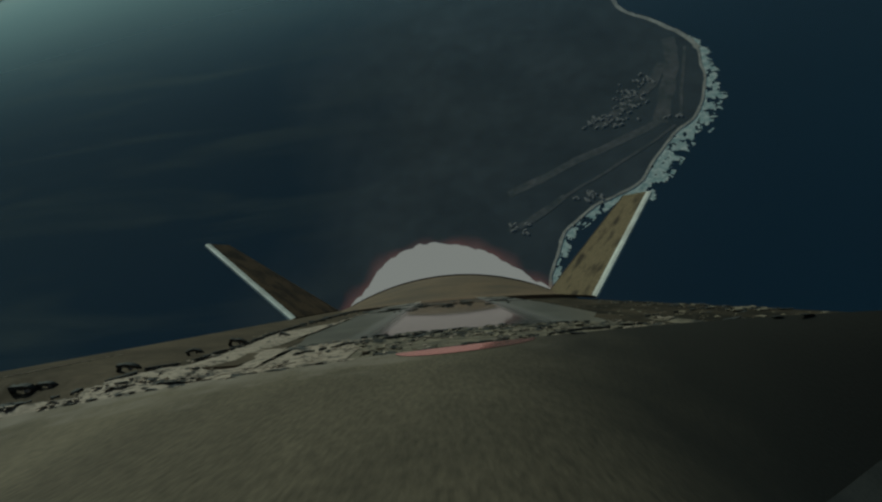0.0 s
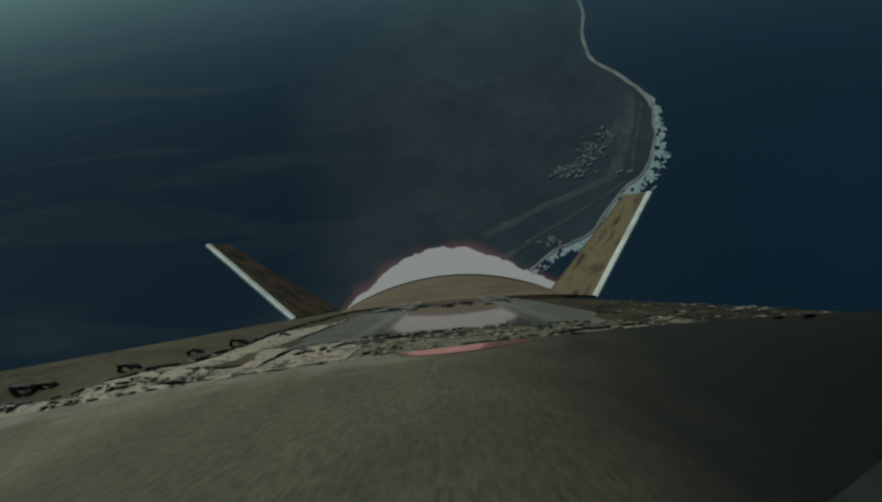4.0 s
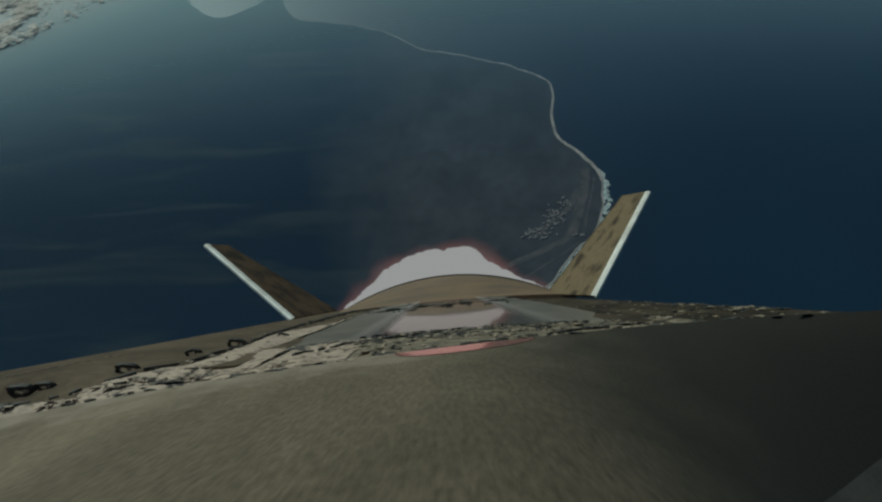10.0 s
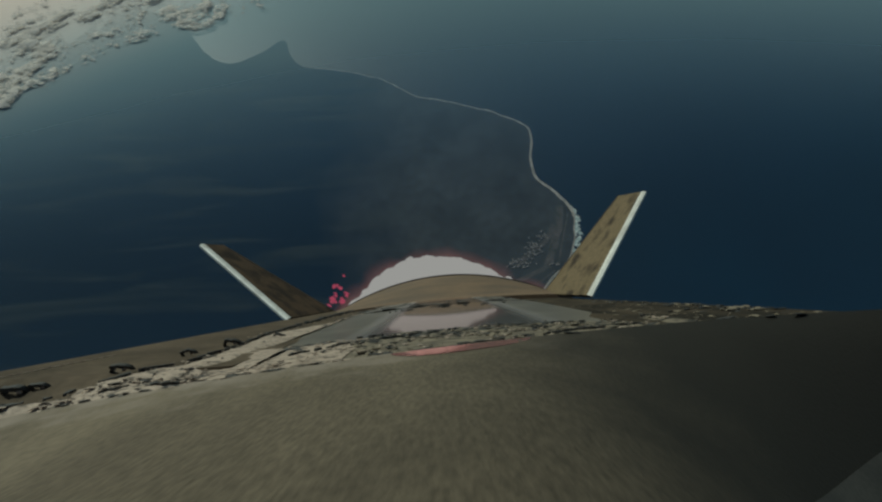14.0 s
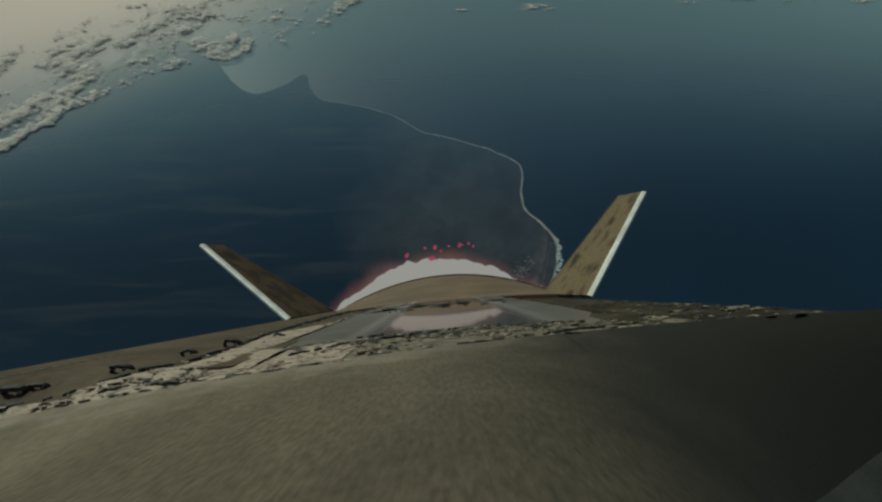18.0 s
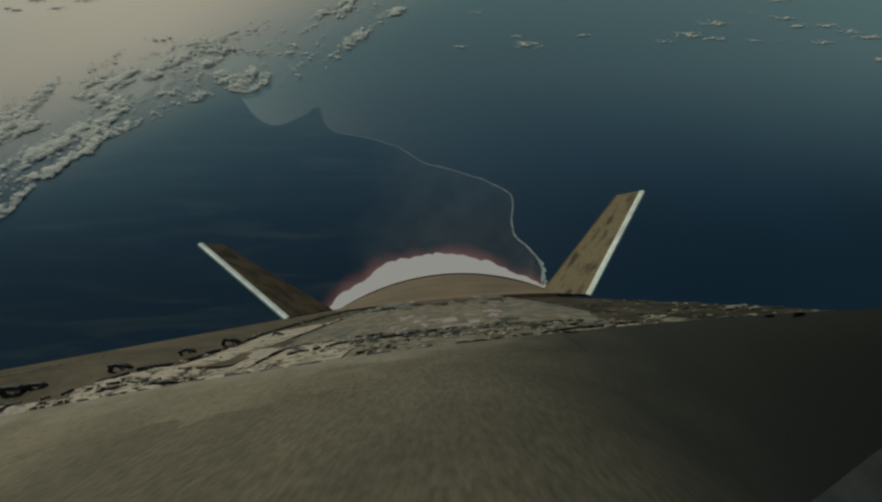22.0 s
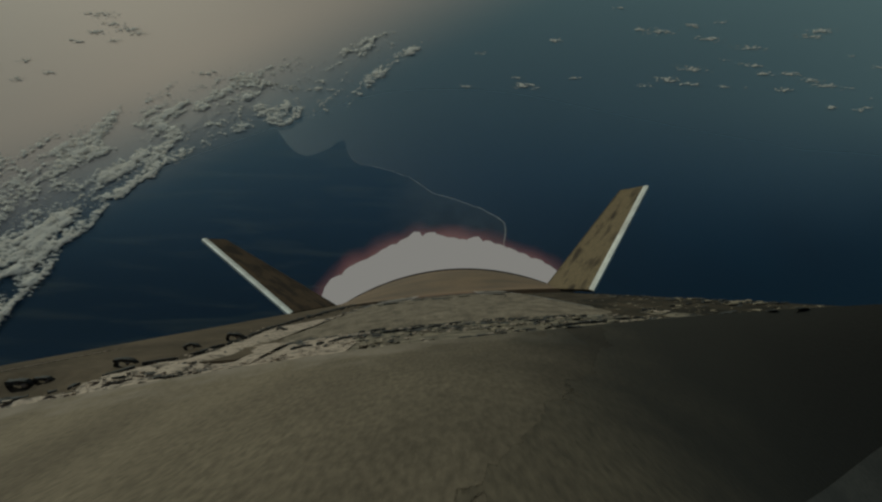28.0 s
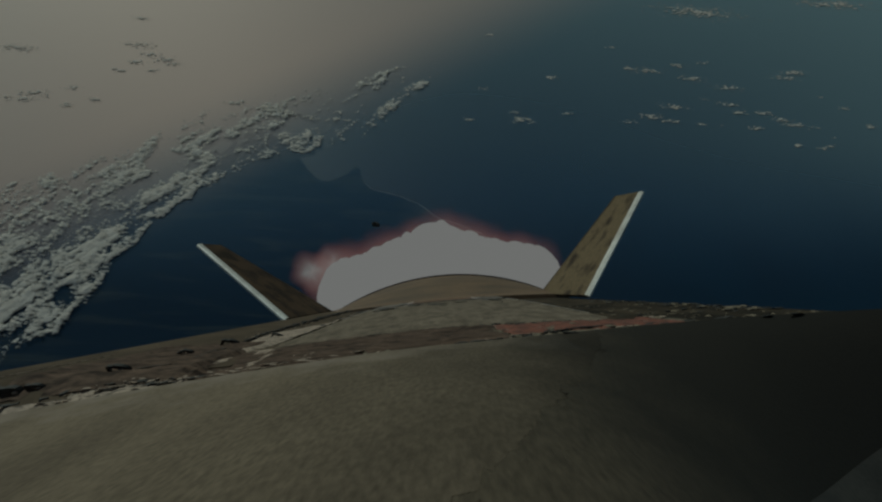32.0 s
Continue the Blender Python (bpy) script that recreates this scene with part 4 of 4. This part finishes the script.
def crumbs(name, spots, sizes, mat, label, seed):
    """Many small torn scraps lying on a surface, joined; each an uneven lump of twenty faces."""
    rnd = np.random.RandomState(seed)
    base = bmesh.new()
    bmesh.ops.create_icosphere(base, subdivisions=1, radius=1)
    base.verts.index_update()
    shape, tris = np.array([v.co[:] for v in base.verts]), np.array([[v.index for v in f.verts] for f in base.faces])
    base.free()
    verts, faces = [], []
    for k, spot in enumerate(spots):
        size = sizes[0] + (sizes[1] - sizes[0]) * rnd.rand() ** 2.5
        scale = size * np.array((rnd.uniform(0.6, 1.9), rnd.uniform(0.6, 1.6), rnd.uniform(0.16, 0.42)))
        verts.append(shape * scale * rnd.uniform(0.5, 1.3, (len(shape), 1)) + np.array(spot))
        faces.append(tris + k * len(shape))
    me = bpy.data.meshes.new(name)
    me.from_pydata(np.concatenate(verts).tolist(), [], np.concatenate(faces).tolist())
    me.materials.append(mat)
    ob = new(name, me)
    ob.parent = plane
    return tagged(ob, label, "", "", "stuff")


crumb_rnd = random.Random(31)


def band_spots(count, x0, x1, low, high, lift):
    """Places on the torn band, thicker where its tears run."""
    spots = []
    while len(spots) < count:
        x, u = crumb_rnd.uniform(x0, x1), crumb_rnd.uniform(low, high)
        y = 0.705 + (band_end(x) - 0.705) * u
        if x < -0.5 and u > 0.12 + 0.5 * frayed_to(x):
            continue
        if noise.noise((x * 14, u * 5, 7)) + crumb_rnd.uniform(-0.25, 0.25) > 0:
            spots.append((x, y, band_height(x, y) + lift))
    return spots


def lip_spots(count, spread):
    spots = []
    for k in range(count):
        y = 0.80 + 2.3 * crumb_rnd.random() ** 1.6
        x = lip_x(y) + crumb_rnd.gauss(0.01, spread)
        spots.append((x, y, strake_top(x, -0.080) + 0.004))
    return spots


crumbs("torn_fluff", band_spots(360, -0.80, -0.15, 0.0, 1.0, 0.003) + band_spots(260, -0.15, 0.50, 0.1, 1.0, 0.002) + lip_spots(160, 0.02), (0.0018, 0.0062), PALE, "pale torn blanket scraps", 1)
crumbs("char_litter", band_spots(80, -0.80, -0.15, 0.0, 1.0, 0.002) + band_spots(130, -0.15, 0.60, 0.0, 1.0, 0.002) + lip_spots(120, 0.016), (0.0016, 0.0080), DARK, "small charred scraps", 2)
crumbs("worn_litter", band_spots(380, -0.20, 0.62, 0.0, 1.0, 0.002) + [(x, y, strake_top(x, -0.121) + 0.001) for x, y in ((crumb_rnd.uniform(0.42, 0.86), 0.8 + 0.9 * crumb_rnd.random() ** 2) for k in range(150))], (0.0025, 0.010), WORN, "worn brown blanket scraps", 3)

edge_spots = [(x, y, strake_top(x, -0.121) + 0.003) for x, y in ((crumb_rnd.uniform(0.70, 0.87), 1.1 + 1.0 * crumb_rnd.random() ** 1.5) for k in range(110))]
crumbs("char_litter", edge_spots[:75], (0.004, 0.017), DARK, "charred crust along the strake's edge", 5)
crumbs("worn_litter", edge_spots[75:], (0.004, 0.014), WORN, "worn brown scraps along the strake's edge", 6)
bm = bmesh.new()
lump(bm, (0, 0, 0), (0.055, 0.035, 0.010), 41, 0.8, 3)
ember = part("ember", bm, EMBER, plane, "dull red glowing ember")

# the coating that blisters in the heat: on the deck, at the rim, and last the red-hot band
deck_crust = crust(-0.43, 0.43, 1.03, 2.6, deck_top, 0.0022, 1, CRUST, "matt tan coating blistered by heat")
rim_crust = crust(-0.15, 0.20, 0.585, 0.722, back, 0.0010, 2, SKIN, "matt coating blistered at the rim", 0.012)
char_crust = crust(-0.74, 0.12, 0.735, 1.22, lambda x, y: band_height(x, y) - (0.02 * min(1.0, max(0.0, (x + 0.47) / 0.04)) if y > 1.01 else 0.0), 0.0045, 9, CHARRED, "brown charred coating over the torn band", 0.03)
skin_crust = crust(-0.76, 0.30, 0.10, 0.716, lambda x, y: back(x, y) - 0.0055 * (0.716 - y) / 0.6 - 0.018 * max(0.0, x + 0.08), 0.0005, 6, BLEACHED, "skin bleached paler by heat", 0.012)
hot_crust = crust(0.10, 0.47, 0.80, 1.02, lambda x, y: band_height(x, y), 0.0030, 3, SCORCH, "scorched red-brown coating", 0.03)


def bracket(x, y, z, size):
    """A torn fastening clip: a bent dark loop with a pale stud."""
    bm = bmesh.new()
    rings = []
    for i in range(19):
        a = math.pi * 1.7 * i / 18
        r = size * (1 + 0.35 * noise.noise((i * 0.6, y * 9, 0)))
        centre = Vector((r * math.cos(a), 0.4 * r * math.cos(a * 1.5 + y), 0.35 * size + 0.55 * r * math.sin(a)))
        side = Vector((math.cos(a), 0, math.sin(a)))
        w = size * (0.26 + 0.12 * noise.noise((i * 0.9, y * 7, 4)))
        rings.append([centre + side * w * math.cos(b) + Vector((0, w * math.sin(b), 0)) for b in (0.4, 1.97, 3.54, 5.1)])
    loft(rings, True, bm)
    ob = part("fastening_clip", bm, DARK, plane, "torn dark fastening clip")
    ob.location = (x, y, z)
    bm = bmesh.new()
    lump(bm, (size * 0.5, -size * 0.2, size * 0.5), (size * 0.22, size * 0.2, size * 0.18), 3, 0.3, 2)
    part("stud", bm, PALE, ob, "pale stud")


bracket(-0.715, 0.75, -0.114, 0.022)
bracket(-0.680, 0.755, -0.108, 0.016)
bracket(-0.570, 0.79, -0.095, 0.018)
bracket(-0.570, 1.00, -0.095, 0.017)
bracket(-0.545, 1.15, -0.095, 0.022)
bracket(-0.50, 1.36, -0.097, 0.016)

# ---- exhaust ----
plume = new("exhaust_plume")
tagged(plume, "white-hot rocket exhaust plume with a reddish fringe", "flame")
KNOTS = (-0.27, -0.22, -0.165, -0.11, -0.055, 0.0, 0.055, 0.11, 0.165, 0.22)
# height of the flame over its breadth, time by time, as slopes from the lens
FLAME_TOP = {
    0.0: (-0.052, -0.038, 0.017, 0.082, 0.113, 0.114, 0.105, 0.074, 0.036, -0.008),
    3.0: (-0.052, -0.028, 0.028, 0.058, 0.096, 0.106, 0.100, 0.072, 0.045, 0.020),
    7.0: (-0.052, -0.038, 0.009, 0.068, 0.096, 0.099, 0.096, 0.071, 0.029, -0.009),
    10.0: (-0.042, -0.028, 0.022, 0.068, 0.096, 0.101, 0.103, 0.052, 0.023, -0.011),
    14.0: (-0.042, -0.028, 0.013, 0.058, 0.085, 0.088, 0.072, 0.041, 0.010, -0.017),
    19.0: (-0.033, -0.015, 0.026, 0.057, 0.072, 0.080, 0.072, 0.048, 0.019, -0.013),
    24.0: (-0.029, 0.005, 0.054, 0.082, 0.094, 0.095, 0.087, 0.067, 0.038, 0.005),
    28.0: (0.000, 0.048, 0.080, 0.100, 0.124, 0.121, 0.107, 0.092, 0.074, 0.036),
    32.0: (0.055, 0.092, 0.103, 0.120, 0.138, 0.166, 0.140, 0.116, 0.108, 0.090),
}
# where the flame ends within its fringe: near one, the fringe is thin
FRINGE = {0.0: 0.84, 13.0: 0.82, 18.0: 0.78, 25.0: 0.77, 28.0: 0.72, 32.0: 0.66}
tongues = []
for i in range(19):
    u = -0.215 + 0.0243 * i
    y = 4.42 + 0.06 * (i % 3)
    bm = bmesh.new()
    lump(bm, (0, 0, 0), (0.25, 0.40, 0.36), i + 1, 0.08, 3)
    tongues.append((part("flame_tongue", bm, FLAME, plume, "", True), u, y, 0.375))
licks = []
for i in range(14):
    bm = bmesh.new()
    lump(bm, (0, 0, 0), (0.10, 0.10, 0.12), i + 60, 0.22, 2)
    licks.append((part("flame_lick", bm, FLAME, plume, "", True), -0.215 + 0.0325 * i, 4.36))


def gas_dome(wide, high, seed, most=0.97):
    """A shallow dome of thin gas, open behind, densest at its middle."""
    bm = bmesh.new()
    layer = bm.verts.layers.float.new("gas")
    rings, n = [], 28
    for i in range(13):
        r = i / 12
        ring = []
        for k in range(n):
            a = 2 * math.pi * k / n
            ragged = r * (1 + 0.22 * r * noise.noise((math.cos(a) * 1.6, math.sin(a) * 1.6, seed)))
            v = bm.verts.new((wide * ragged * math.cos(a), -0.12 * (1 - r * r), high * ragged * math.sin(a)))
            v[layer] = most * (1 - r) ** 1.25 * (1 + 0.25 * noise.noise((r * 3, math.cos(a) * 2, seed + 5 + math.sin(a)))) if i < 12 else 0.0
            ring.append(v)
        rings.append(ring)
    for a, b in zip(rings, rings[1:]):
        for k in range(n):
            bm.faces.new((a[k], a[(k + 1) % n], b[(k + 1) % n], b[k]))
    return bm


gases = []
for i in range(9):
    u = -0.205 + 0.052 * i
    gases.append((part("flame_fringe", gas_dome(0.50, 0.52, i), FRINGE_GAS, plume, "soft red fringe of the flame", True), u, 5.0 + 0.07 * (i % 4)))
puffs = [part("flame_puff", gas_dome(0.34, 0.30, 30 + k, 0.97), FRINGE_GAS, plume, "soft pink puff beside the flame", True) for k in range(2)]
sparks = []
spark_rnd = random.Random(4)
# bursts: when, how many, and the middle and spread of their slopes from the lens
BURSTS = ((14.0, 18, -0.225, 0.022, 0.010, 0.020), (18.0, 10, 0.0, 0.05, 0.100, 0.009), (17.0, 6, -0.19, 0.02, 0.03, 0.012),
          (21.1, 14, -0.19, 0.035, 0.055, 0.022), (24.1, 9, -0.15, 0.035, 0.105, 0.018))
for seen, count, u, wide, h, tall in BURSTS:
    for k in range(count):
        small = 0.5 if seen > 20 else 1.0
        bm = bmesh.new()
        lump(bm, (0, 0, 0), (small * spark_rnd.uniform(0.010, 0.035), 0.03, small * spark_rnd.uniform(0.008, 0.03)), len(sparks), 0.6, 1)
        place = (spark_rnd.gauss(u, wide), spark_rnd.gauss(h, tall))
        sparks.append((part("spark", bm, SPARK, plume, "small red spark thrown out of the flame"), seen, place))


def motions():
    flight = [
        (0, pose(-1.681, 1.136, 197.844, -61.448, 7.364, 3.889)), (0.5, pose(-5.011, 9.090, 202.514, -62.554, 6.739, 2.514)),
        (1, pose(-7.966, 14.359, 208.711, -63.746, 4.905, 2.899)), (1.5, pose(-7.091, 13.592, 218.921, -64.441, 4.863, 2.846)),
        (2, pose(-5.378, 12.789, 227.598, -64.855, 4.788, 3.143)), (2.5, pose(-1.354, 12.512, 235.563, -65.184, 4.847, 3.335)),
        (3, pose(-0.608, 13.038, 243.093, -65.571, 4.496, 3.341)), (3.5, pose(0.511, 13.036, 250.715, -65.975, 4.088, 3.765)),
        (5.5, pose(6.064, 11.332, 281.600, -66.179, 3.320, 4.902)), (6, pose(7.252, 10.920, 289.559, -66.382, 3.285, 4.599)),
        (6.5, pose(8.169, 10.435, 297.776, -66.322, 3.488, 4.474)), (7, pose(8.772, 9.785, 306.272, -66.355, 3.464, 4.387)),
        (7.5, pose(9.060, 8.905, 315.026, -66.459, 3.267, 4.415)), (8, pose(9.073, 7.862, 323.963, -66.358, 3.607, 4.263)),
        (8.5, pose(8.865, 6.778, 332.997, -66.296, 3.718, 4.067)), (9, pose(8.496, 5.712, 342.067, -66.434, 3.086, 4.254)),
        (9.5, pose(7.987, 4.674, 351.148, -66.375, 2.645, 4.364)), (10, pose(7.299, 3.794, 360.160, -66.378, 2.575, 4.272)),
        (10.5, pose(6.457, 3.012, 369.093, -66.270, 2.578, 4.008)), (11, pose(5.588, 2.181, 377.992, -66.203, 2.384, 3.704)),
        (11.5, pose(4.723, 1.135, 386.896, -66.089, 2.160, 3.501)), (12, pose(3.803, -0.197, 395.808, -66.140, 2.175, 3.243)),
        (12.5, pose(2.775, -1.850, 404.720, -66.024, 2.028, 3.101)), (13, pose(1.619, -3.834, 413.630, -65.883, 1.887, 2.869)),
        (13.5, pose(0.347, -6.187, 422.584, -65.780, 1.665, 2.709)), (14, pose(-1.050, -8.847, 431.593, -65.584, 1.380, 2.774)),
        (14.5, pose(-2.536, -11.843, 440.723, -65.390, 1.060, 2.972)), (16.5, pose(-8.423, -25.580, 478.223, -64.905, -0.194, 3.713)),
        (17, pose(-10.028, -29.171, 487.945, -64.715, -0.480, 3.776)), (17.5, pose(-11.735, -32.838, 498.062, -64.634, -0.722, 3.800)),
        (18, pose(-13.530, -36.404, 508.534, -64.461, -0.967, 3.789)), (18.5, pose(-15.303, -39.691, 519.314, -64.327, -1.153, 3.844)),
        (19, pose(-16.883, -42.559, 530.363, -64.242, -1.336, 3.719)), (19.5, pose(-18.073, -44.939, 541.655, -64.144, -1.439, 3.581)),
        (20, pose(-18.743, -46.798, 553.136, -64.168, -1.428, 3.650)), (20.5, pose(-18.871, -48.172, 564.751, -64.346, -1.345, 3.905)),
        (21, pose(-18.526, -49.173, 576.520, -64.299, -1.373, 4.075)), (21.5, pose(-17.823, -50.026, 588.466, -64.396, -1.342, 4.064)),
        (22, pose(-16.933, -50.946, 600.577, -64.499, -1.361, 3.967)), (22.5, pose(-16.018, -52.092, 612.840, -64.505, -1.463, 3.976)),
        (23, pose(-15.174, -53.580, 625.261, -64.645, -1.555, 4.215)), (23.5, pose(-14.487, -55.409, 637.803, -64.728, -1.641, 4.625)),
        (24, pose(-13.985, -57.600, 650.497, -64.722, -1.994, 5.224)), (24.5, pose(-13.695, -60.136, 663.385, -64.742, -2.241, 5.794)),
        (25, pose(-13.610, -62.950, 676.465, -64.816, -2.351, 5.914)), (25.5, pose(-13.702, -65.971, 689.729, -64.928, -2.275, 5.703)),
        (27.5, pose(-14.493, -78.811, 743.651, -64.948, -2.429, 5.899)), (28, pose(-14.610, -81.971, 757.377, -65.059, -1.876, 5.405)),
        (28.5, pose(-14.691, -85.056, 771.317, -65.065, -2.063, 5.549)), (29, pose(-14.727, -88.126, 785.546, -65.145, -2.077, 6.140)),
        (29.5, pose(-14.720, -91.323, 800.213, -65.301, -1.974, 6.196)), (30, pose(-14.681, -94.721, 815.342, -65.363, -1.927, 6.150)),
        (30.5, pose(-14.642, -98.277, 830.824, -65.486, -2.179, 6.715)), (31, pose(-14.612, -101.946, 846.553, -65.462, -1.817, 6.056)),
        (31.5, pose(-14.592, -105.644, 862.371, -65.433, -1.569, 5.861)), (32, pose(-14.578, -109.293, 878.146, -65.328, -1.697, 6.837)),
    ]
    walk(plane, flight)
    walk(plume, flight)
    rnd = random.Random(5)

    def between(table, t):
        a, b = max(q for q in table if q <= t), min(q for q in table if q >= t)
        w = 0 if a == b else (t - a) / (b - a)
        return np.array(table[a]) * (1 - w) + np.array(table[b]) * w

    for (scrap, rest), (start, seen, place) in zip(debris, ((30.8, 31.0, (-0.10, 2.0, -0.055)), (31.8, 32.0, (-0.370, 2.9, 0.480)), (20.8, 21.0, (0.089, 2.9, 0.446)))):
        rows = [(0.0, pose(*rest)), (start, pose(*rest)), (seen, pose(*place, 20, 10, 40))]
        if seen < 32:
            rows += [(seen + 0.2, pose(place[0], 9, 0.0, 40, 30, 80)), (32.0, pose(place[0], 60, -4, 40, 60, 120))]
        walk(scrap, rows)
    sunk = pose(0.66, 1.15, -0.16)
    walk(ember, [(0.0, sunk), (24.0, sunk), (24.5, pose(0.66, 1.15, -0.112)), (25.1, pose(0.665, 1.16, -0.112)), (25.7, sunk), (32.0, sunk)])
    for sheet_part, rise in ((deck_crust, ((0, -7.5), (13, -7.5), (18, -3.6), (20, -2.2), (22, 0.5), (24, 3.5), (32, 3.5))),
                             (rim_crust, ((0, -4.5), (9, -4.5), (13, -1.2), (17, 1.8), (32, 1.8))),
                             (char_crust, ((0, -16), (27.5, -16), (28.5, -9), (30, 0), (31, 3.5), (32, 6))),
                             (skin_crust, ((0, -3.5), (17, -2.5), (19, -1.0), (27.5, 6.2), (32, 6.2))),
                             (hot_crust, ((0, -13), (27, -13), (29, -4), (31, 2), (32, 4)))):
        walk(sheet_part, [(t, pose(0, 0, mm * 0.001)) for t, mm in rise])
    for piece, seen, (u, h) in sparks:
        inside, flung = pose(0.1, 4.7, 0.0), pose(u * 4.3, 4.3, h * 4.3, 0, 30, 0)
        walk(piece, [(0.0, inside), (seen - 0.25, inside), (seen, flung), (seen + 0.1, pose(u * 5.4, 5.2, h * 5.2 + 0.05, 0, 60, 0)), (seen + 0.35, inside), (32.0, inside)])
    for piece, u, y, half in tongues:
        rows = []
        for k in range(65):
            t = k * 0.5
            top = float(np.interp(u, KNOTS, between(FLAME_TOP, t))) * y
            rows.append((t, pose(u * y + rnd.uniform(-0.016, 0.016), y, top - half + rnd.uniform(-0.008, 0.008), 0, rnd.uniform(-6, 6), rnd.uniform(-8, 8))))
        walk(piece, rows)

    for piece, u, y in licks:
        rows = []
        for k in range(65):
            t = k * 0.5
            wild = 0.018 if t < 26 else 0.034
            top = float(np.interp(u, KNOTS, between(FLAME_TOP, t))) * y
            rows.append((t, pose(u * y + rnd.uniform(-0.04, 0.04), y, top - 0.128 + rnd.uniform(-1.4, 1.0) * wild, 0, rnd.uniform(-30, 30), 0)))
        walk(piece, rows)
    for piece, u, y in gases:
        rows = []
        for k in range(65):
            t = k * 0.5
            top = float(np.interp(u, KNOTS, between(FLAME_TOP, t))) * y
            rows.append((t, pose(u * y * 0.98 + rnd.uniform(-0.03, 0.03), y, top - 0.52 * float(between(FRINGE, t)) + rnd.uniform(-0.012, 0.012), 0, rnd.uniform(-8, 8), 0)))
        walk(piece, rows)
    for k, piece in enumerate(puffs):
        rows = [(0.0, pose(-0.5, 5.4 + 0.1 * k, -0.55)), (28.5, pose(-0.6, 5.4 + 0.1 * k, -0.45))]
        for t, out in ((29.5, 0.6), (30.0, 0.75), (30.5, 0.85), (31.0, 0.9), (31.5, 1.0), (32.0, 1.05)):
            rows.append((t, pose(-1.18 - 0.28 * out + 0.22 * k, 5.4 + 0.1 * k, 0.05 + (0.30 + 0.07 * k) * out, 0, 25 * out, 0)))
        walk(piece, rows)


motions()
